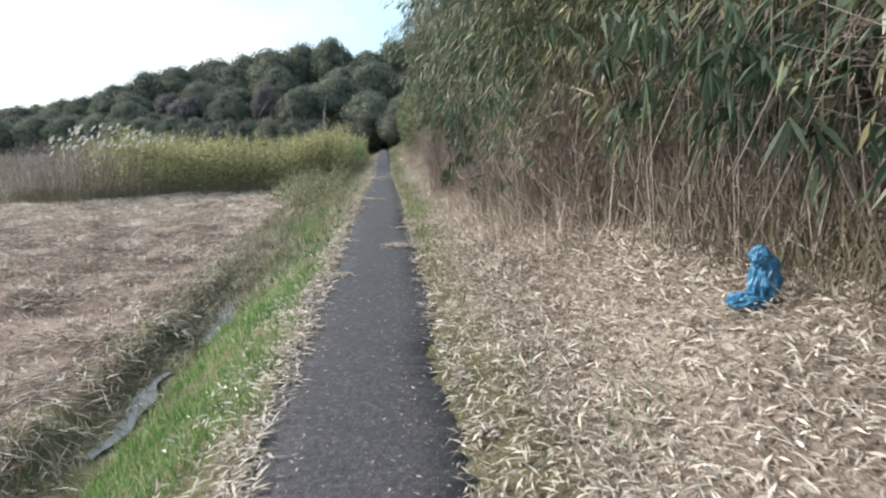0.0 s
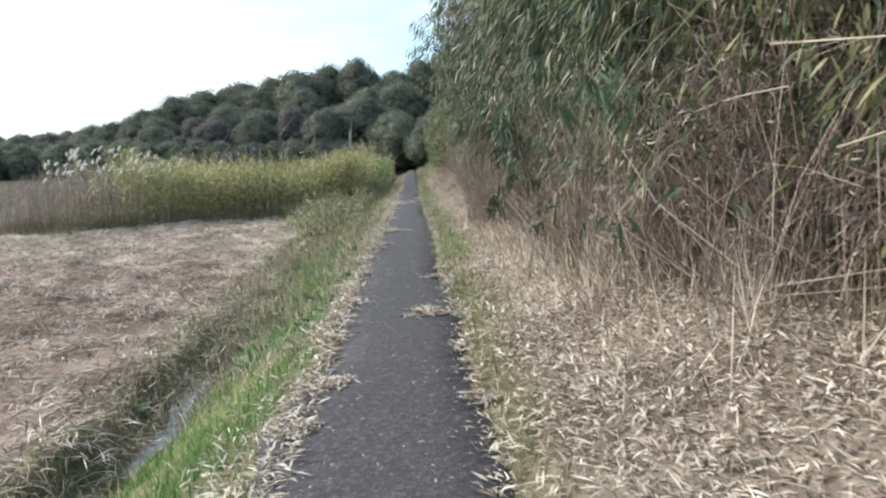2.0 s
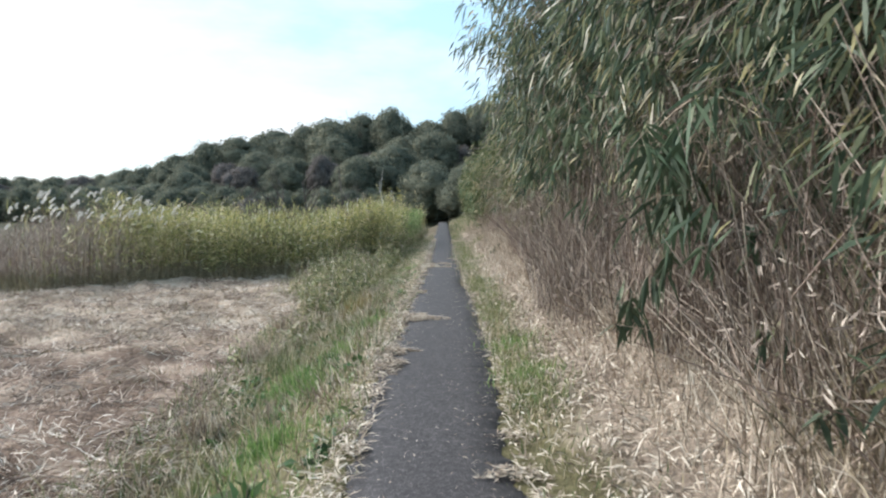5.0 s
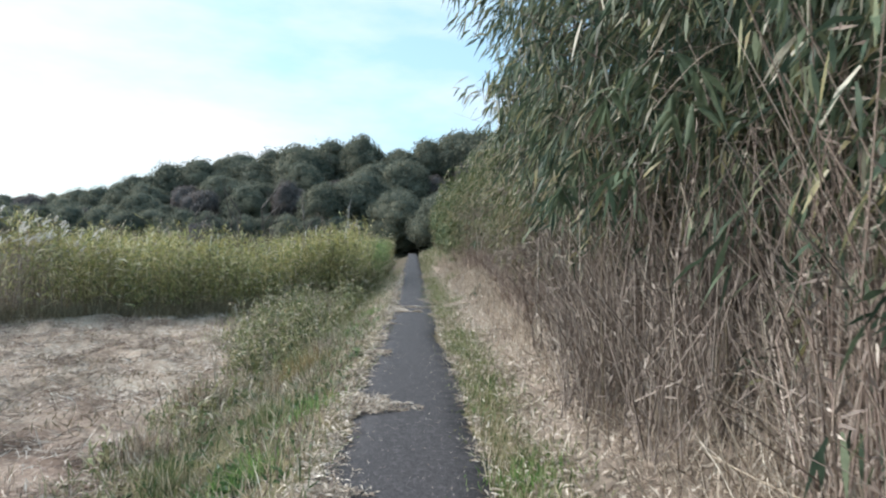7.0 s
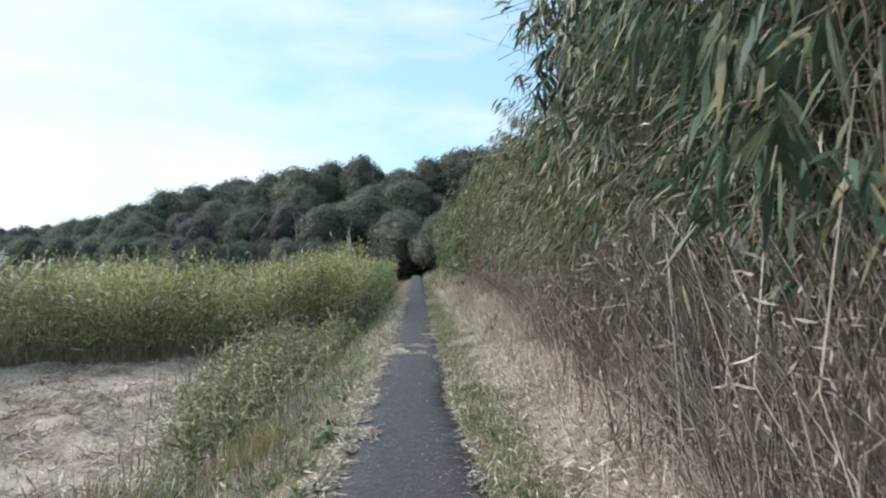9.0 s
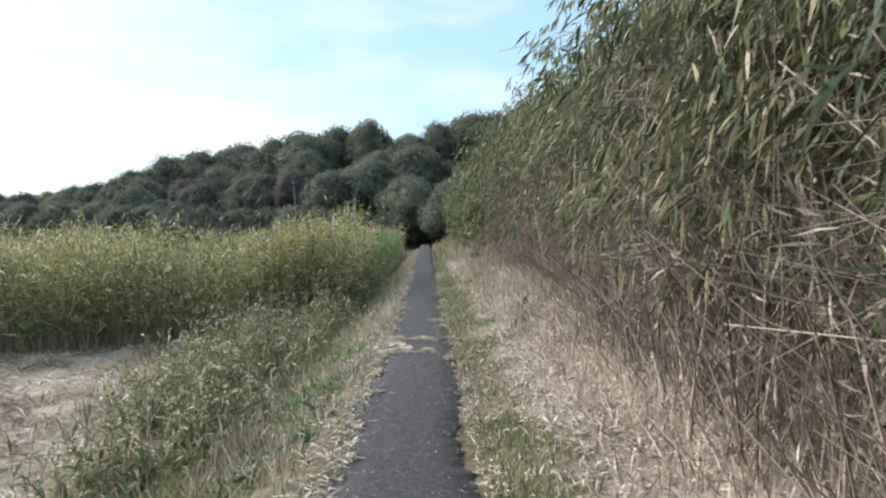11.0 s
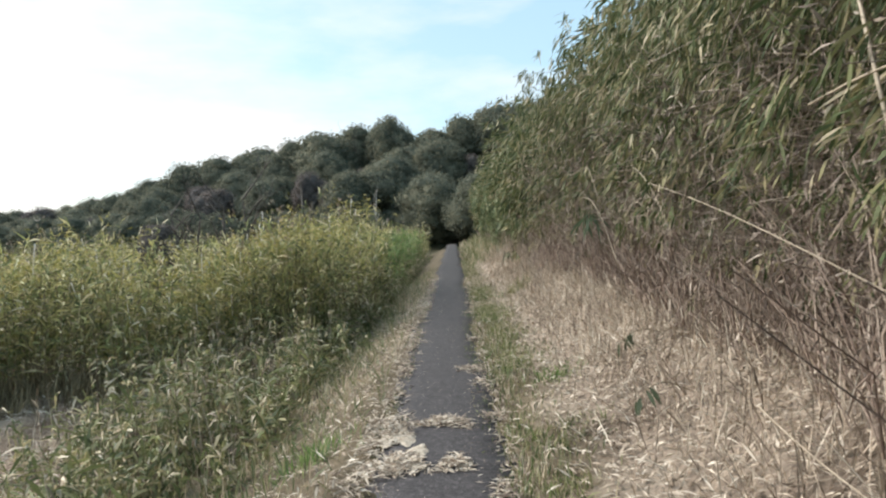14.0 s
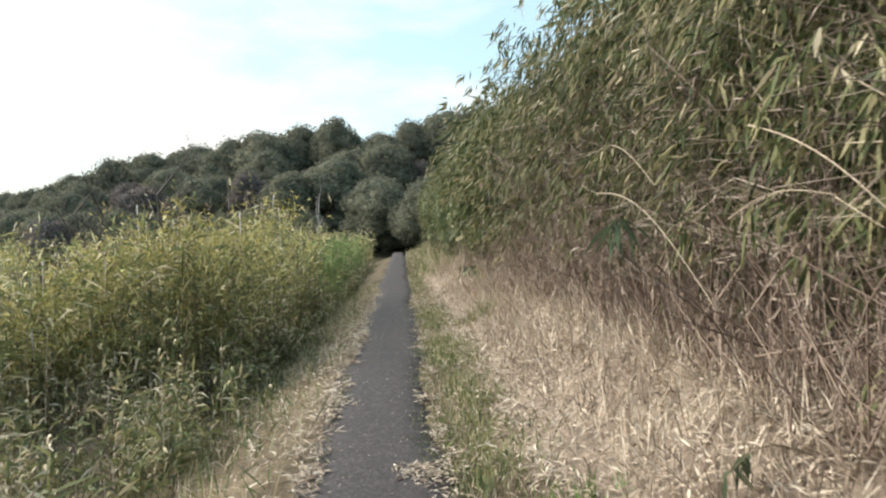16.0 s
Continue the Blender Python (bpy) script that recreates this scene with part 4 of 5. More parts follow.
sere = rng.random(len(x)) < 0.14 + 0.25 * (ripple(x, y, 2.9, 17) > 0.4)
st, lv = herbs(x[~sere], y[~sere], h[~sere], 18, 0.1, 0.25, 0.025, 0.004, 0.6, 0.12, 12)
st_dry, lv_dry = herbs(x[sere], y[sere], h[sere] * 1.1, 6, 0.12, 0.28, 0.014, 0.005, 0.6, 0.2)
weeds = thing("bank_herbs", "leafy green weeds and withered stalks on the bank", "weeds", kind="stuff")
part("stems", st, M_reed_stem, weeds)
part("leaves", lv, M_weed, weeds)
part("dry_stalks", st_dry, M_dry_stem, weeds, "withered pale stalks")
part("dry_leaves", lv_dry, M_straw, weeds, "withered tan leaves")

# plumed silver grass at the far corner of the bed
N = 78
x, y = scatter(N, -12.0, -8.6, 0, 2.6)
y = front(x) + y - 0.4
h = uniform(1.95, 2.75, N) * (0.8 + 0.2 * np.exp(-((x + 10.4) / 1.0) ** 2))
st, lv = herbs(x, y, h, 4, 0.4, 0.7, 0.016, 0.006, 0.4, 0.2, 50)
top = on_ground(x, y) + np.stack([0 * x, 0 * x, h - 0.04], 1)
bend = np.stack([rng.normal(0.04, 0.05, N), rng.normal(0, 0.04, N), uniform(0.11, 0.2, N)], 1)
m = 70
n = N * m
u = np.tile(np.linspace(0, 1, m), N)[:, None]
P = np.repeat(top, m, 0) + np.repeat(bend, m, 0) * u + np.array([0.06, 0, -0.02]) * u ** 3 + rng.normal(0, 0.012, (n, 3)) * (1.1 - 0.5 * u)
silver = thing("silver_grass", "tall silver grass with white feathery plumes", "pampas grass", kind="stuff")
part("stems", st, M_reed_stem, silver)
part("leaves", lv, M_reed_leaf, silver)
part("plumes", flakes(P, unit(np.repeat(bend, m, 0) + rng.normal(0, 0.08, (n, 3))), uniform(0.04, 0.08, n), 0.013), M_plume, silver, "white feathery plumes")


# trees
def limb(a, b, bow=0.12, k=5):
    s = np.linspace(0, 1, k)[:, None]
    side = rng.normal(0, bow * np.linalg.norm(b - a), 3)
    return a + (b - a) * s + side * np.sin(s * np.pi) * 0.5


def evergreen(seed, lobes, width, leaf=M_crown, dens=460, core_size=0.9, label="dark evergreen woodland tree with a rounded dense crown"):
    """A nine-metre tree: tapered trunk, limbs to each lobe, crown of billowing lobes shingled with leaf clumps."""
    global rng
    rng = np.random.default_rng(seed)
    root = thing("tree", label, "tree", "woodland behind the reeds")
    trunk = limb(np.array([0, 0, -0.6]), np.array([rng.normal(0, 0.3), rng.normal(0, 0.3), 6.0]), 0.06, 7)
    part("trunk", tubes(trunk[None], np.linspace(0.24, 0.07, 7)[None], 7), M_bark, root, smooth=True)
    ico = bmesh.new()
    bmesh.ops.create_icosphere(ico, subdivisions=2, radius=1.0)
    ball = np.array([v.co[:] for v in ico.verts])
    faces = np.array([[w.index for w in f.verts] for f in ico.faces])
    ico.free()

    def billow(q, i):
        return 1 + 0.13 * np.sin(q[:, :1] * 5 + i + seed) * np.cos(q[:, 1:2] * 6 + 2 * i) + 0.06 * np.sin(q[:, 2:] * 13 + q[:, :1] * 11 + i)

    leaves, arms, solid = [], [], []
    egg = np.array([0.66 * width, 0.66 * width, 2.7])
    for i in range(lobes):
        zf = 1 - 1.85 * (i + 0.5) / lobes
        a = i * 2.4 + rng.uniform(-0.5, 0.5)
        q0 = np.array([math.sqrt(1 - zf * zf) * math.cos(a), math.sqrt(1 - zf * zf) * math.sin(a), zf])
        c = np.array([0, 0, 4.5]) + q0 * egg * rng.uniform(0.5, 0.95)
        size = np.array([rng.uniform(0.32, 0.56) * width, rng.uniform(0.32, 0.56) * width, rng.uniform(0.95, 1.65)])
        arms.append(limb(trunk[min(2 + i % 4, 6)], c, 0.15))
        solid.append((c + ball * size * core_size * billow(ball, i) * (1 + rng.normal(0, 0.06, (len(ball), 1))), faces))
        q = unit(rng.normal(size=(dens, 3)) + q0 * 0.6)
        P = c + q * size * billow(q, i) * rng.uniform(0.9, 1.28, (dens, 1))
        D = unit(np.cross(q, rng.normal(size=q.shape)) - np.array([0, 0, 0.35]))
        leaves.append(flakes(P, D, uniform(0.14, 0.4, dens), uniform(0.1, 0.26, dens), q + rng.normal(0, 1.0, q.shape)))
    for a in arms[:6]:
        part("limb", tubes(a[None], np.linspace(0.08, 0.02, 5)[None], 4), M_bark, root)
    crown = part("crown", join(*leaves), leaf, root)
    part("inner_crown", join(*solid), leaf, crown)
    return root


def bare_tree(seed, mat, label, twig_n=46, height=6.0, spread=2.4, name="bare_tree"):
    global rng
    rng = np.random.default_rng(seed)
    root = thing(name, label, "tree")
    trunk = limb(np.array([0, 0, -0.5]), np.array([rng.normal(0, 0.2), rng.normal(0, 0.2), height * 0.8]), 0.08, 7)
    part("trunk", tubes(trunk[None], np.linspace(0.11, 0.03, 7)[None], 6), mat, root, smooth=True)
    big = []
    for i in range(9):
        a = trunk[1 + i % 6]
        d = headings(1, 35, 75)[0]
        big.append(limb(a, a + d * np.array([spread / 2.4, spread / 2.4, 1]) * rng.uniform(0.3, 0.5) * height, 0.14))
    for a in big:
        part("limb", tubes(a[None], np.linspace(0.05, 0.014, 5)[None], 4), mat, root)
    tw = []
    for i in range(twig_n):
        b = big[i % 9][rng.integers(1, 5)]
        tw.append(limb(b, b + headings(1, 20, 80)[0] * rng.uniform(0.5, 1.3), 0.15, 4))
    tagged(part("twigwork", tubes(np.stack(tw), np.linspace(0.016, 0.006, 4)[None]), mat, root), kind="stuff")
    return root


woods = [evergreen(31, 26, 3.3), evergreen(32, 30, 3.7), evergreen(33, 24, 3.0), evergreen(34, 30, 3.9)]
brown = [evergreen(35, 22, 2.9, M_crown_brown, 420, 0.92, "leafless brown woodland tree with a haze of fine twigs"), evergreen(36, 20, 2.7, M_crown_brown, 420, 0.92, "leafless brown woodland tree with a haze of fine twigs")]
rng = np.random.default_rng(51)
placed = set()


def put_tree(src, x, y, top):
    z = float(hill(x, y)) if y > 78 else float(ground_z(x, y))
    s = max((top - z) / 8.5, 0.45)
    w = max(s * rng.uniform(0.9, 1.2), 0.66)
    m = pose(x, y, z, 0, 0, rng.uniform(0, 360)) @ Matrix.Diagonal((w, w, s, 1))
    if src.name in placed:
        return copy_thing(src, m @ Matrix.Diagonal((*(1 / v for v in src.scale), 1)))
    placed.add(src.name)
    src.matrix_basis = m
    return src


# the skyline: bearing from the path in degrees, slope up to the tree tops
SKYLINE_B = [-48, -36, -30.7, -28.5, -26.7, -24.6, -22.3, -19.3, -17.6, -16.1, -13.3, -10.9, -8.5, -4.9, -2.9, -1.0, 0.8, 5, 8, 14, 30]
SKYLINE_S = [0.035, 0.045, 0.049, 0.053, 0.056, 0.059, 0.079, 0.103, 0.100, 0.118, 0.112, 0.135, 0.132, 0.151, 0.136, 0.140, 0.146, 0.165, 0.172, 0.17, 0.15]
for row, (dist, share) in enumerate(((104, 1.0), (94, 0.8), (85, 0.56))):
    b = -37.0 + row * 1.1
    while b < 16:
        d = dist + rng.normal(0, 1.5)
        x = d * math.tan(radians(b))
        reach = d * math.cos(radians(5.3)) + x * math.sin(radians(5.3))
        top = 1.475 + float(np.interp(b, SKYLINE_B, SKYLINE_S)) * reach * (share if row else 1.0)
        brownish = (row == 1 and (-9 < b < -5.5 or 1.5 < b < 4)) or (row > 0 and rng.random() < 0.26)
        src = brown[int(rng.integers(0, 2))] if brownish else woods[int(rng.integers(0, 4))]
        put_tree(src, x, d, top * (rng.uniform(0.98, 1.07) if row == 0 else rng.uniform(0.75, 1.2)))
        b += (2.7, 3.0, 3.2)[row] * rng.uniform(0.8, 1.2) * (0.6 if b < -21 else 1.0)
# low bushes along the foot of the wood
b = -36.0
while b < 8:
    d = 80 + rng.normal(0, 1.0)
    bush = put_tree(woods[int(rng.integers(0, 4))], d * math.tan(radians(b)), d, 5.4)
    bush.matrix_basis = Matrix.Translation((0, 0, -1.4)) @ bush.matrix_basis
    tagged(bush, "low dark evergreen bush at the foot of the wood", "bush", "bushes at the foot of the wood")
    b += 2.0
put_tree(woods[1], -1.7, 79.0, 6.9)
put_tree(woods[3], 2.6, 74.0, 6.2)
put_tree(woods[0], -4.6, 83.0, 6.0)
put_tree(woods[2], 5.6, 70.0, 6.5)

leafy = evergreen(71, 20, 3.0, M_shrub, 480, 0.7, "rounded green leafy shrub leaning out of the thicket")
leafy.name = "leafy_shrub"
tagged(leafy, category="shrub", group="leafy shrubs in the thicket")
leafy.matrix_basis = pose(2.3, 36.0, 0.3) @ Matrix.Diagonal((0.34, 0.34, 0.4, 1))
for sx, sy, ss in ((2.2, 42.0, 1.0), (2.2, 49.0, 1.1)):
    copy_thing(leafy, pose(sx, sy, 0.3, 0, 0, sy * 40) @ Matrix.Diagonal((ss, ss, ss, 1)))
russet = put_tree(brown[1], -10.9, 41.0, 2.5)
russet.matrix_basis = pose(-10.9, 41.0, -0.8, 0, 0, 40) @ Matrix.Diagonal((0.3, 0.3, 0.36, 1))
russet.name = "russet_bush"
tagged(russet, "low russet-brown bush standing among the reeds", "bush", "bare shrubs in the reeds")
gx1, gy1 = uniform(-3.4, -1.7, 620), uniform(37, 53, 620)
st, lv = herbs(gx1, gy1, uniform(1.3, 2.0, 620), 14, 0.2, 0.42, 0.034, 0.006, 0.45, 0.1, 26)
green_reeds = thing("green_reeds", "fresh green tall reeds at the end of the bed", "reeds", kind="stuff")
part("stems", st, M_reed_stem, green_reeds)
part("leaves", lv, M_fresh_reed, green_reeds)

shrub = bare_tree(61, M_bark, "leafless grey-brown shrub standing among the reeds", 50, 4.6, 2.6, "bare_shrub")
shrub.matrix_basis = pose(-8.2, 43, -0.8)
tagged(shrub, group="bare shrubs in the reeds")
for sx, sy, sr, ss in ((-6.6, 45, 80, 0.9), (-10.5, 46, 160, 0.95), (-9.3, 41, 230, 0.8), (-13.5, 48, 20, 0.9)):
    copy_thing(shrub, pose(sx, sy, -0.8, 0, 0, sr) @ Matrix.Diagonal((ss, ss, ss, 1)))
snag = bare_tree(62, M_pale_bark, "pale dead tree trunk without bark beyond the reeds", 6, 5.2, 0.6, "dead_tree")
snag.matrix_basis = pose(-6.9, 76, -0.6)
thin_tree = bare_tree(63, M_bark, "thin open-crowned tree on the skyline", 60, 9.0, 2.0, "thin_tree")
thin_tree.matrix_basis = pose(-12.8, 101, float(hill(-12.8, 101)) - 0.6) @ Matrix.Diagonal((1, 1, 1.1, 1))


# low shed beyond the end of the reed bed
def box(x0, x1, y0, y1, z0, z1):
    V = np.array([[x, y, z] for z in (z0, z1) for x, y in ((x0, y0), (x1, y0), (x1, y1), (x0, y1))], float)
    return V, np.array([[3, 2, 1, 0], [4, 5, 6, 7], [0, 1, 5, 4], [1, 2, 6, 5], [2, 3, 7, 6], [3, 0, 4, 7]])


def shed(x, y, z):
    root = thing("shed", "low weathered shed with a grey sheet roof, beyond the reeds", "shed")
    part("wall", box(-2.6, 2.6, 0, 2.4, 0, 1.05), M_shed_wall, root, "dull grey-blue boarded wall")
    for side in (-1, 1):
        V, F = box(-2.9, 2.9, -0.35, 1.3, -0.02, 0.02)
        V[:, 2] += 1.0 + (V[:, 1] + 0.35) * 0.42
        if side > 0:
            V[:, 1] = 2.4 - V[:, 1]
            F = F[:, ::-1]
        part("roof_sheet", (V, F), M_shed_roof, root, "grey metal roof sheet")
    for k in range(24):
        V, F = box(-2.88 + k * 0.25, -2.84 + k * 0.25, -0.35, 1.3, 0.02, 0.045)
        V[:, 2] += 1.0 + (V[:, 1] + 0.35) * 0.42
        part("roof_rib", (V, F), M_shed_roof, root)
    canopy = part("canopy", box(2.9, 3.7, -0.5, 1.6, 1.0, 1.06), M_white_paint, root, "white edge of a small lean-to canopy")
    for py0 in (-0.4, 1.5):
        part("post", box(3.6, 3.66, py0, py0 + 0.06, 0, 1.0), M_bark, canopy)
    part("door", box(1.2, 2.0, -0.03, 0.0, 0, 0.95), M_bark, root, "dark board door")
    root.matrix_basis = pose(x, y, z)
    return root


M_shed_wall = rough_material("shed_wall", [(0.3, (0.12, 0.13, 0.145)), (0.7, (0.25, 0.26, 0.28))], 3, 0.8, 0.3)
M_shed_roof = rough_material("shed_roof", [(0.3, (0.11, 0.115, 0.12)), (0.7, (0.2, 0.205, 0.21))], 2, 0.55, 0.2)
M_white_paint = rough_material("white_paint", [(0.3, (0.62, 0.62, 0.6)), (0.7, (0.8, 0.8, 0.78))], 4, 0.6, 0.1)
shed(-26.4, 36.0, float(ground_z(-26.4, 36.0)) - 0.03)


# blue plastic bag caught at the foot of the bamboo
def plastic_bag(x, y, z, turn):
    """A limp bag: a crumpled upright body, a flat fold spreading to one side and a gathered neck."""
    root = thing("plastic_bag", "crumpled translucent blue plastic bag lying on dry leaves", "plastic bag")

    def lump(name, centre, size, seed, crease, label=""):
        bm = bmesh.new()
        bmesh.ops.create_icosphere(bm, subdivisions=4, radius=1.0)
        for v in bm.verts:
            p = v.co.copy()
            ridge = 1 - abs(noise.noise(p * 1.9 + Vector((seed, 0, 0)))) * 2
            fold = abs(noise.noise(Vector((p.x * 3.5, p.y * 3.5, p.z * 1.2 + seed))))
            v.co = Vector(centre) + Vector((p.x * size[0], p.y * size[1], p.z * size[2])) + p * crease * (ridge - fold * 1.3)
        me = bpy.data.meshes.new(name)
        bm.to_mesh(me)
        bm.free()
        me.materials.append(M_bag)
        ob = new(name, me)
        ob.parent = root
        return tagged(ob, label)

    lump("body", (0.03, 0, 0.18), (0.08, 0.05, 0.17), 3.0, 0.022)
    lump("fold", (-0.05, -0.02, 0.085), (0.115, 0.06, 0.045), 8.0, 0.018, "flat fold of blue film")
    lump("neck", (-0.018, 0, 0.335), (0.05, 0.042, 0.055), 13.0, 0.014, "pale sunlit gathered neck")
    root.matrix_basis = pose(x, y, z, 0, 3, turn) @ Matrix.Diagonal((0.95, 0.95, 0.93, 1))
    return root


plastic_bag(1.88, 2.9, float(ground_z(1.88, 2.9)) - 0.04, -6)


# low arching sprigs with dark leaves that hang out of the thicket
def arching_sprig(foot, tip, leaves, size, seed, dark=True):
    global rng
    rng = np.random.default_rng(seed)
    a, b = np.array(foot, float), np.array(tip, float)
    a[2] = float(ground_z(a[0], a[1])) - 0.02
    s = np.linspace(0, 1, 9)[:, None]
    rise = max(0.25, b[2] - a[2]) * 0.5
    arc = a + (b - a) * s + np.array([0, 0, 1.0]) * rise * np.sin(s * np.pi) * (0.4 + 0.6 * s)
    root = tagged(new("bamboo_sprig"), "arching bamboo sprig with dark drooping leaves", "bamboo", "sprigs hanging out of the thicket")
    part("stem", tubes(arc[None], np.linspace(0.005, 0.002, 9)[None], 4), M_culm, root, smooth=True)
    base = np.linspace(0.72 if leaves < 20 else 0.55, 1.0, leaves)
    for q in base:
        at = np.array([[np.interp(q, s[:, 0], arc[:, c]) for c in range(3)]])
        d = headings(1, -80, -15)
        part("leaf", blades(at, d, size * uniform(0.7, 1.2, 1), 0.028 * uniform(0.8, 1.2, 1), 0.35), M_bamboo_dark if dark else M_sprig_leaf, root)
    return root


M_sprig_leaf = leaf_material("sprig_leaf", [(0.0, (0.05, 0.078, 0.046)), (0.6, (0.09, 0.13, 0.076)), (0.88, (0.16, 0.19, 0.11)), (1.0, (0.38, 0.34, 0.2))], 0.5, 0.3, 0.3, 0.7, 0.25)
M_bamboo_dark = leaf_material("dark_bamboo_leaf", [(0.0, (0.03, 0.043, 0.026)), (0.6, (0.06, 0.078, 0.046)), (1.0, (0.12, 0.135, 0.075))], 0.5, 0.2, 0.3, 0.7, 0.2)
for k, (foot, tip, count, size, dark) in enumerate((
        ((1.75, 8.3, 0), (0.95, 8.0, 1.2), 10, 0.15, True), ((1.7, 9.0, 0), (1.2, 8.8, 0.75), 10, 0.14, True), ((1.7, 10.6, 0), (0.92, 10.3, 0.8), 14, 0.17, True), ((1.7, 10.3, 0), (0.95, 10.0, 1.75), 24, 0.28, True), ((1.7, 9.7, 0), (1.0, 10.1, 1.5), 18, 0.24, True),
        ((1.7, 9.6, 0), (1.0, 9.5, 1.95), 14, 0.26, False), ((1.5, 22.2, 0), (1.05, 21.9, 0.42), 6, 0.09, True), ((1.75, 23.3, 0), (1.3, 23.2, 0.5), 8, 0.12, True),
        ((2.0, 32.9, 0), (1.2, 32.7, 0.85), 12, 0.24, True), ((1.9, 6.9, 0), (1.1, 6.6, 1.9), 14, 0.24, False), ((1.7, 13.0, 0), (0.95, 12.8, 1.9), 14, 0.24, False),
        ((1.7, 15.9, 0), (0.72, 16.1, 2.7), 34, 0.24, True), ((1.7, 15.2, 0), (0.8, 15.6, 3.0), 34, 0.24, True), ((1.6, 15.6, 0), (0.74, 15.9, 3.2), 34, 0.24, True), ((1.6, 15.4, 0), (0.82, 15.7, 2.4), 26, 0.22, True),
        ((1.9, 25.0, 0), (1.35, 24.7, 1.5), 14, 0.22, False), ((2.2, 4.8, 0), (1.5, 4.4, 2.0), 16, 0.24, True), ((2.3, 3.9, 0), (1.45, 3.6, 2.05), 22, 0.24, False), ((2.3, 4.3, 0), (1.3, 4.0, 2.2), 22, 0.24, True), ((2.3, 3.4, 0), (1.75, 3.2, 1.9), 20, 0.22, True), ((2.4, 2.9, 0), (1.95, 2.9, 1.55), 22, 0.24, True), ((2.4, 3.3, 0), (1.85, 3.5, 1.6), 22, 0.22, True), ((2.4, 4.4, 0), (1.7, 4.5, 1.7), 18, 0.2, True), ((2.2, 5.2, 0), (1.2, 5.0, 2.3), 22, 0.22, False))):
    arching_sprig(foot, tip, count, size, 200 + k, dark)


# sprays of broad bamboo leaves that hang in fans from a bare branch
def broad_leaves(P, D, L, W, droop):
    """Leaves with a folded midrib in five stations, hanging over towards the tip."""
    n = len(P)
    q = np.array([0.0, 0.18, 0.42, 0.72, 1.0])
    wide = np.array([0.12, 0.75, 1.0, 0.62, 0.04])
    S = unit(np.cross(D, np.array([0.3, 0.9, 0.3]) + rng.normal(0, 0.5, (n, 3))))
    N = unit(np.cross(S, D))
    mid = P[:, None] + D[:, None] * (L[:, None] * q * (1 - 0.2 * droop[:, None] * q))[..., None] - np.array([0, 0, 1.0]) * (L[:, None] * droop[:, None] * 0.6 * q ** 2)[..., None]
    half = (W[:, None] * wide)[..., None] * 0.5
    V = np.stack([mid - S[:, None] * half + N[:, None] * half * 0.45, mid, mid + S[:, None] * half + N[:, None] * half * 0.45], 2).reshape(-1, 3)
    i = np.arange(n * 15).reshape(n, 5, 3)
    F = np.stack([i[:, :-1, :-1], i[:, :-1, 1:], i[:, 1:, 1:], i[:, 1:, :-1]], -1).reshape(-1, 4)
    return V, F


def hanging_spray(foot, node, fans, per, size, mat, seed, label="hanging bamboo spray with broad green leaves"):
    global rng
    rng = np.random.default_rng(seed)
    a, b = np.array(foot, float), np.array(node, float)
    s0 = np.linspace(0, 1, 8)[:, None]
    line = a + (b - a) * s0 + np.array([0, 0, 1.0]) * 0.12 * np.sin(s0 * np.pi)
    root = tagged(new("bamboo_spray"), label, "bamboo", "sprays hanging out of the thicket")
    part("branch", tubes(line[None], np.linspace(0.005, 0.0022, 8)[None], 5), M_pale_cane, root, smooth=True)
    for k in range(fans):
        at = line[-1 - (k % 3)] + rng.normal(0, 0.05, 3) * (k > 0)
        tip = at + headings(1, -50, 20)[0] * 0.1
        twig = part("twig", tubes(np.stack([at, (at + tip) / 2 + np.array([0, 0, 0.012]), tip])[None], np.array([[0.002, 0.0016, 0.001]]), 4), M_culm, root)
        out = headings(1, -70, -25)[0]
        D = unit(out + rng.normal(0, 0.38, (per, 3)) - np.array([0, 0, 0.25]))
        for d in D:
            leaf = broad_leaves(tip[None] + rng.normal(0, 0.012, (1, 3)), d[None], size * uniform(0.65, 1.15, 1), uniform(0.02, 0.034, 1), uniform(0.2, 0.9, 1))
            part("leaf", leaf, mat, twig)
    return root


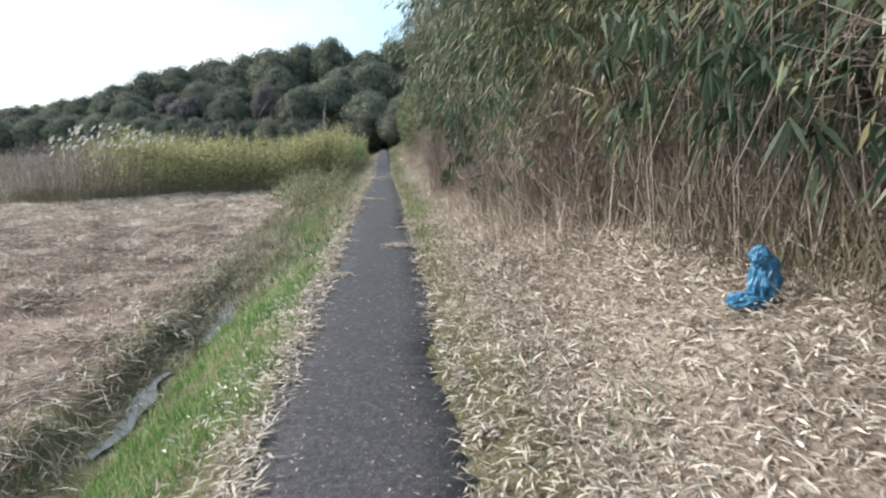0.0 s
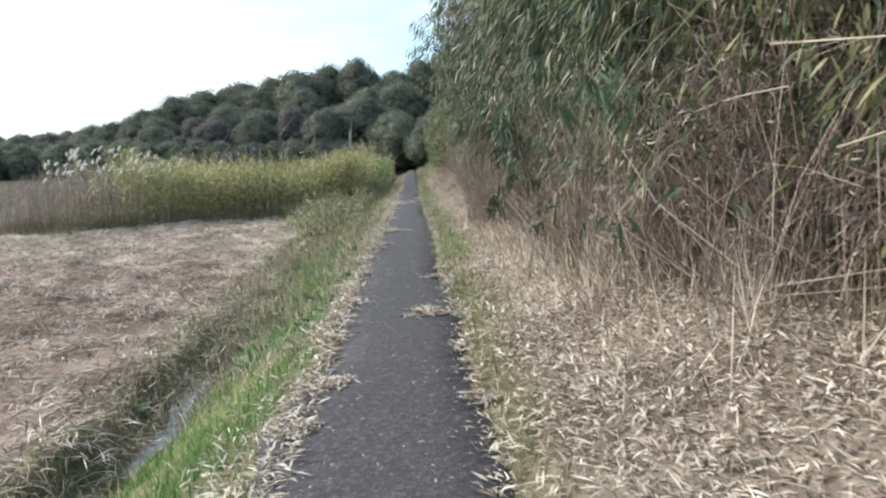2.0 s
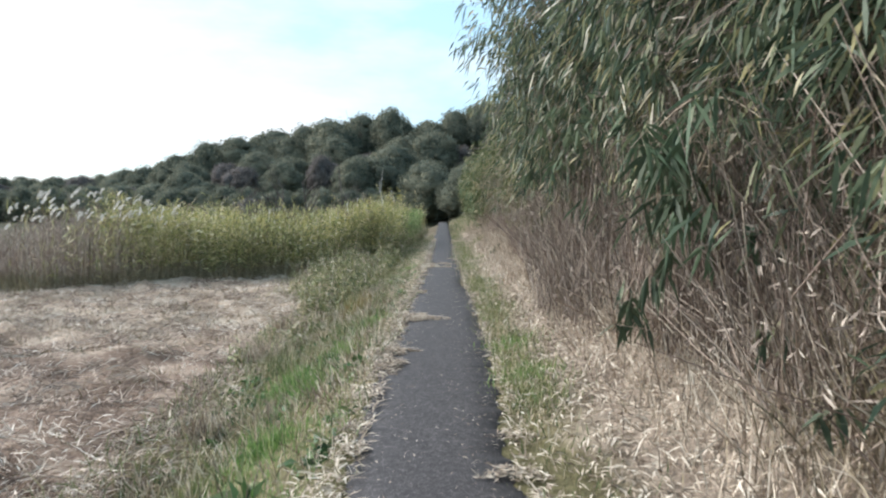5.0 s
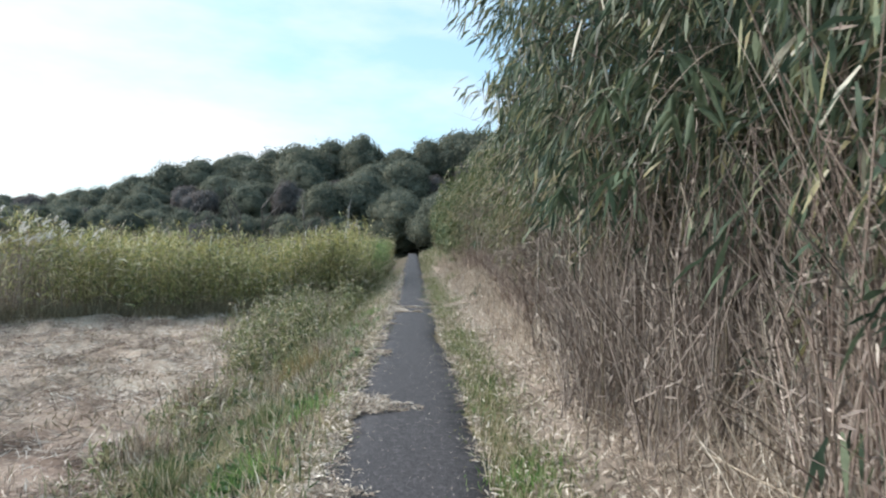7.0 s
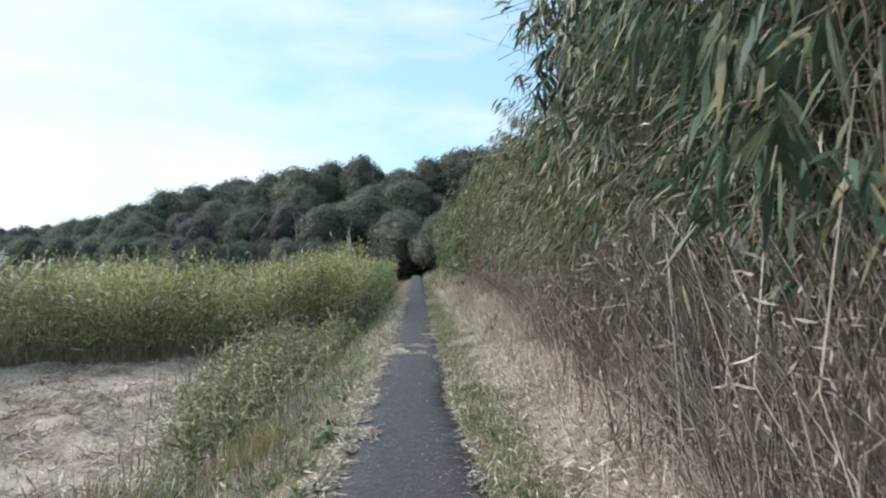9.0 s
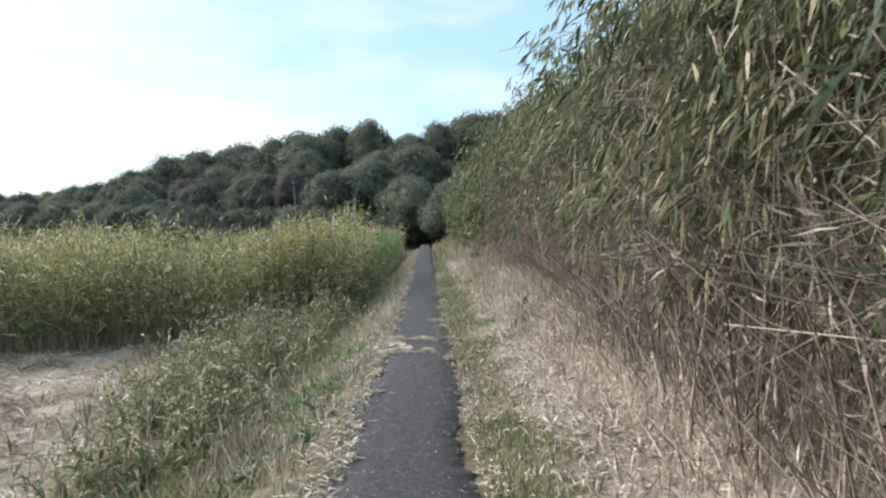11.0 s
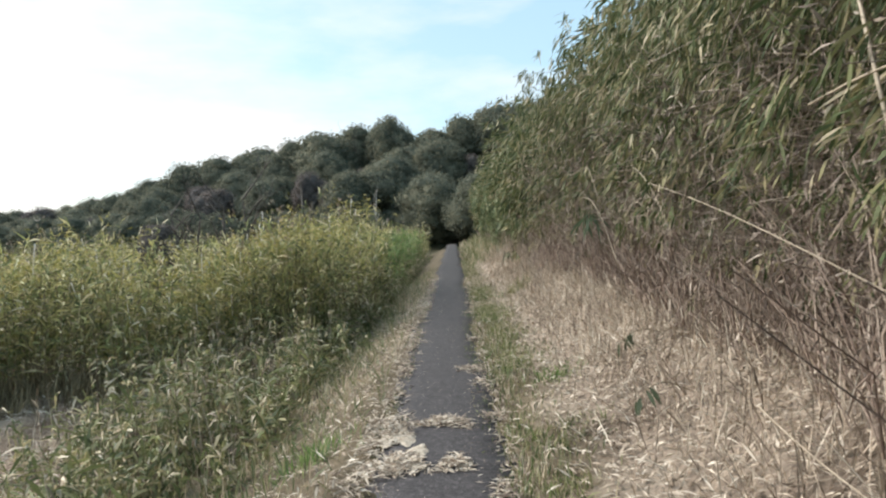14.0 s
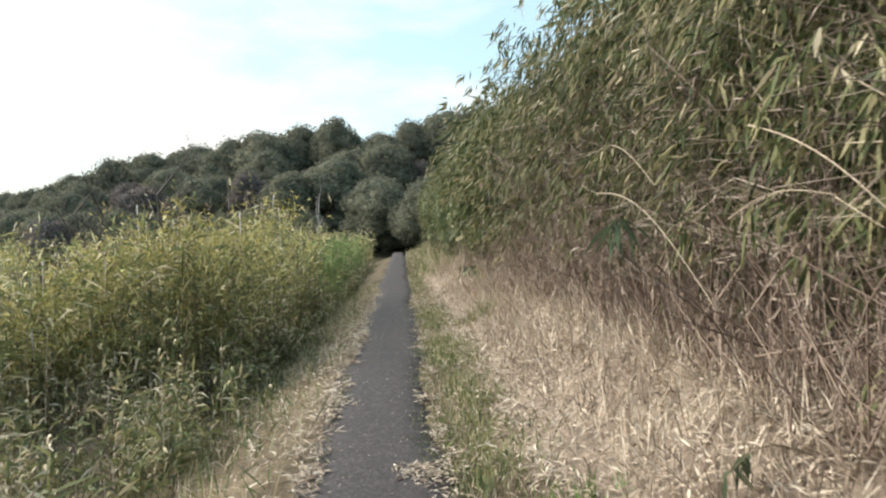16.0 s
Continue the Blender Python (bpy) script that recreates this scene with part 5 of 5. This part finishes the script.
M_pale_cane = rough_material("pale_cane", [(0.3, (0.22, 0.175, 0.125)), (0.7, (0.44, 0.37, 0.28))], 9, 0.6, 0.2)
for k, (foot, node, fans, per, size, mat) in enumerate((
        ((1.7, 10.6, 2.2), (0.9, 10.05, 1.8), 5, 5, 0.24, M_sprig_leaf), ((1.75, 10.4, 2.15), (1.15, 10.1, 1.82), 6, 6, 0.27, M_sprig_leaf), ((1.7, 10.4, 1.8), (1.25, 10.15, 1.5), 6, 5, 0.26, M_sprig_leaf),
        ((1.5, 10.5, 1.5), (1.05, 10.3, 0.98), 6, 6, 0.2, M_bamboo_dark), ((1.8, 10.3, 1.5), (1.35, 10.0, 1.25), 4, 5, 0.22, M_sprig_leaf),
        ((2.2, 4.1, 2.6), (1.48, 3.6, 2.15), 4, 6, 0.2, M_bamboo_leaf), ((2.2, 3.9, 2.3), (1.55, 3.5, 1.85), 3, 6, 0.2, M_bamboo_leaf), ((2.3, 3.8, 2.4), (1.68, 3.4, 2.05), 4, 5, 0.2, M_bamboo_leaf),
        ((2.5, 3.7, 2.6), (1.95, 3.3, 2.15), 5, 6, 0.22, M_sprig_leaf), ((2.4, 3.6, 2.2), (1.83, 3.2, 1.82), 5, 6, 0.22, M_sprig_leaf), ((2.6, 3.5, 2.3), (2.08, 3.1, 1.84), 5, 6, 0.22, M_sprig_leaf),
        ((2.8, 3.4, 2.3), (2.28, 3.0, 1.92), 5, 6, 0.22, M_bamboo_dark), ((2.7, 3.7, 2.5), (2.2, 3.3, 2.1), 5, 6, 0.22, M_bamboo_dark),
        ((1.6, 6.7, 2.3), (0.98, 6.4, 1.72), 3, 4, 0.2, M_sprig_leaf), ((1.7, 6.4, 2.2), (1.1, 6.1, 1.7), 3, 4, 0.2, M_sprig_leaf), ((1.6, 6.2, 1.5), (1.18, 6.0, 1.12), 2, 3, 0.16, M_sprig_leaf),
        ((1.7, 13.8, 2.7), (1.0, 13.5, 2.15), 4, 5, 0.2, M_bamboo_leaf), ((1.6, 14.0, 2.4), (0.92, 13.7, 1.98), 4, 5, 0.2, M_sprig_leaf), ((1.6, 13.8, 2.3), (0.95, 13.5, 1.9), 4, 5, 0.2, M_bamboo_leaf),
        ((1.5, 14.6, 2.9), (0.85, 14.2, 2.42), 4, 5, 0.2, M_bamboo_leaf), ((1.5, 12.2, 2.5), (0.85, 11.9, 2.1), 4, 5, 0.2, M_bamboo_leaf), ((1.5, 12.6, 2.7), (0.85, 12.3, 2.28), 4, 5, 0.2, M_sprig_leaf),
        ((1.5, 16.6, 3.3), (0.72, 16.3, 2.95), 6, 6, 0.2, M_bamboo_dark), ((1.5, 16.3, 3.7), (0.7, 16.2, 3.3), 6, 6, 0.2, M_bamboo_dark), ((1.5, 16.0, 3.4), (0.85, 15.9, 3.05), 6, 6, 0.2, M_bamboo_dark))):
    hanging_spray(foot, node, fans, per, size, mat, 600 + k)


# pale dead culms that lean and lie across the thicket
def leaning_culm(a, b, sag, seed, radius=0.004):
    global rng
    rng = np.random.default_rng(seed)
    a, b = np.array(a, float), np.array(b, float)
    s = np.linspace(0, 1, 10)[:, None]
    line = a + (b - a) * s - np.array([0, 0, 1.0]) * sag * np.sin(s * np.pi)
    root = tagged(new("dead_culm"), "pale dead bamboo culm leaning across the thicket", "bamboo", "dead culms leaning across the thicket")
    part("cane", tubes(line[None], np.linspace(radius, radius * 0.5, 10)[None] * (1 + 0.18 * (np.arange(10) % 3 == 0)), 6), M_pale_cane, root, smooth=True)
    for i in range(5):
        at = line[3 + i] + 0
        part("side_twig", tubes(np.stack([at, at + headings(1, -40, 60)[0] * 0.16])[None], np.array([[0.002, 0.001]])), M_pale_cane, root)
    return root


for k, (a, b, sag) in enumerate((((1.5, 25.4, 1.75), (1.35, 23.4, 1.15), -0.16), ((1.6, 26.0, 2.0), (1.35, 24.0, 1.7), -0.2), ((1.5, 23.4, 1.9), (1.45, 22.4, 1.35), -0.08), ((1.5, 10.9, 2.1), (1.3, 9.4, 1.85), -0.12),
                                 ((1.5, 10.6, 1.75), (1.3, 9.5, 1.8), 0.05), ((1.6, 7.4, 1.5), (1.5, 6.2, 1.9), -0.06), ((1.4, 19.5, 2.2), (1.35, 18.3, 1.7), 0.1), ((1.35, 12.3, 0.5), (1.35, 11.0, 0.7), 0.03), ((1.5, 14.2, 2.2), (1.35, 13.0, 2.25), -0.12))):
    leaning_culm(a, b, sag, 300 + k)
for k, (a, b, sag, radius) in enumerate((
    ((1.42, 20.52, 2.27), (1.30, 20.02, 1.18), 0.03, 0.007),
    ((1.4, 22.7, 1.72), (0.92, 19.3, 1.2), -0.03, 0.0026),
    ((1.42, 20.79, 1.88), (1.30, 19.58, 1.79), -0.06, 0.005),
    ((1.42, 19.95, 1.48), (1.30, 19.68, 1.17), 0.00, 0.006),
    ((1.37, 21.13, 0.61), (1.25, 20.07, 0.59), 0.02, 0.004),
    ((1.52, 20.15, 2.15), (1.40, 19.92, 1.48), 0.02, 0.006),
    ((1.17, 17.98, 2.82), (1.05, 14.94, 2.28), -0.05, 0.006),
    ((1.42, 15.84, 2.00), (1.30, 14.83, 1.52), 0.00, 0.006),
    ((1.42, 14.99, 1.86), (1.30, 14.35, 1.29), 0.03, 0.009),
    ((1.32, 17.25, 1.10), (1.20, 15.54, 1.29), 0.00, 0.004),
    ((1.42, 17.05, 2.21), (1.30, 15.93, 1.48), 0.00, 0.004),
    ((1.22, 10.67, 1.94), (1.10, 9.73, 2.01), -0.02, 0.006),
    ((1.22, 10.22, 1.76), (1.10, 9.61, 1.92), 0.03, 0.006),
    ((1.32, 10.02, 1.67), (1.20, 9.75, 2.01), 0.05, 0.007),
    ((1.27, 10.06, 1.67), (1.15, 9.60, 1.86), 0.03, 0.005),
    ((1.22, 15.26, 3.53), (1.10, 13.10, 2.33), -0.02, 0.007),
    ((1.42, 12.89, 1.90), (1.30, 12.46, 1.62), 0.00, 0.006),
    ((1.22, 14.72, 2.25), (1.10, 13.36, 1.98), 0.00, 0.004),
    ((1.47, 23.50, 1.51), (1.35, 22.67, 1.56), -0.06, 0.003),
    ((1.52, 22.83, 1.95), (1.40, 22.55, 1.83), 0.00, 0.004),
    ((1.42, 22.77, 1.56), (1.30, 22.43, 1.46), 0.00, 0.0025),
    ((1.72, 5.68, 1.93), (1.60, 4.72, 1.79), 0.00, 0.006),
    ((1.62, 6.36, 1.64), (1.50, 5.16, 1.68), -0.02, 0.005),
    ((1.72, 5.16, 1.44), (1.60, 4.65, 1.51), 0.00, 0.005),
    ((1.52, 9.16, 2.08), (1.40, 8.19, 1.33), 0.02, 0.004),
    ((1.52, 7.97, 0.77), (1.40, 6.93, 0.81), 0.00, 0.004),
    ((1.42, 6.40, 1.49), (1.30, 5.86, 1.53), 0.02, 0.006))):
    leaning_culm(a, b, sag, 340 + k, radius)


# single dead stalks standing on the bank
def dead_stalk(x, y, h, lean, seed):
    global rng
    rng = np.random.default_rng(seed)
    z = float(ground_z(x, y)) - 0.02
    s = np.linspace(0, 1, 6)[:, None]
    line = np.array([x, y, z]) + np.array([lean, 0.05, h]) * np.concatenate([s ** 1.4, s, s], 1)
    root = tagged(new("dead_stalk"), "single pale dead weed stalk standing on the bank", "weed", "dead stalks on the bank")
    part("stalk", tubes(line[None], np.linspace(0.008, 0.004, 6)[None], 5), M_pale_cane, root, smooth=True)
    n = 10
    part("leaves", blades(np.repeat(line[1:], 2, 0)[:n], headings(n, -60, 30), uniform(0.08, 0.2, n), 0.01, 0.5), M_dry_stem, root)
    return root


for k, (x, y, h, lean) in enumerate(((-2.7, 18.0, 1.3, 0.1), (-2.75, 17.8, 0.7, -0.1), (-2.4, 17.6, 0.8, 0.1), (-2.2, 18.3, 0.75, -0.08), (-2.95, 18.3, 0.8, 0.05))):
    dead_stalk(x, y, h, lean, 400 + k)


# russet grass tuft on the bank
def grass_tuft(x, y, n, h, mat, label, seed):
    global rng
    rng = np.random.default_rng(seed)
    gx0, gy0 = x + rng.normal(0, 0.13, n), y + rng.normal(0, 0.13, n)
    ob = new("grass_tuft", mesh_of("grass_tuft", *tufts(gx0, gy0, h * 0.5, h, 0.009, 55), mat))
    return tagged(ob, label, "grass", "grass tufts on the bank", "stuff")


M_russet = leaf_material("russet_grass", [(0.0, (0.14, 0.095, 0.0356)), (0.5, (0.262, 0.199, 0.0831)), (1.0, (0.393, 0.351, 0.237))], 0.65, 0.3)
for k, (x, y, n, h, mat, label) in enumerate(((-1.8, 17.9, 200, 0.55, M_russet, "russet and yellow grass tuft on the bank"), (-1.6, 18.4, 160, 0.5, M_russet, "russet and yellow grass tuft on the bank"),
        (-1.45, 12.6, 240, 0.35, M_grass, "lush green grass tuft on the bank"), (-1.3, 13.9, 220, 0.32, M_grass, "lush green grass tuft on the bank"), (-1.75, 13.2, 260, 0.4, M_grass, "lush green grass tuft on the bank"),
        (-1.2, 21.0, 160, 0.25, M_grass, "lush green grass tuft on the bank"), (-1.0, 22.6, 160, 0.22, M_grass, "lush green grass tuft on the bank"), (0.62, 11.9, 260, 0.16, M_grass, "lush green grass tuft on the bank"), (0.6, 13.1, 260, 0.15, M_grass, "lush green grass tuft on the bank"), (-2.4, 12.4, 200, 0.4, M_straw, "pale withered grass tuft on the bank"), (-2.2, 14.6, 220, 0.45, M_verge, "mixed green and withered grass tuft"), (-1.1, 15.2, 160, 0.25, M_grass, "lush green grass tuft on the bank"), (-2.7, 15.4, 240, 0.5, M_straw, "pale withered grass tuft on the bank"), (-1.6, 15.6, 220, 0.4, M_verge, "mixed green and withered grass tuft"), (-2.9, 17.4, 220, 0.6, M_straw, "pale withered grass tuft on the bank"), (-1.4, 11.2, 220, 0.3, M_grass, "lush green grass tuft on the bank"), (-2.0, 11.0, 220, 0.35, M_weed, "grey-green leafy tuft on the bank"), (-1.9, 18.9, 220, 0.5, M_weed, "grey-green leafy tuft on the bank"), (1.15, 2.6, 90, 0.12, M_grass, "small green tuft in the leaf litter"), (0.85, 3.6, 90, 0.1, M_grass, "small green tuft in the leaf litter"), (-1.7, 20.0, 200, 0.45, M_straw, "pale withered grass tuft on the bank"), (0.95, 23.9, 150, 0.16, M_grass, "lush green grass tuft on the bank"), (1.2, 29.9, 160, 0.4, M_weed, "grey-green leafy tuft on the litter"))):
    grass_tuft(x, y, n, h, mat, label, 500 + k)
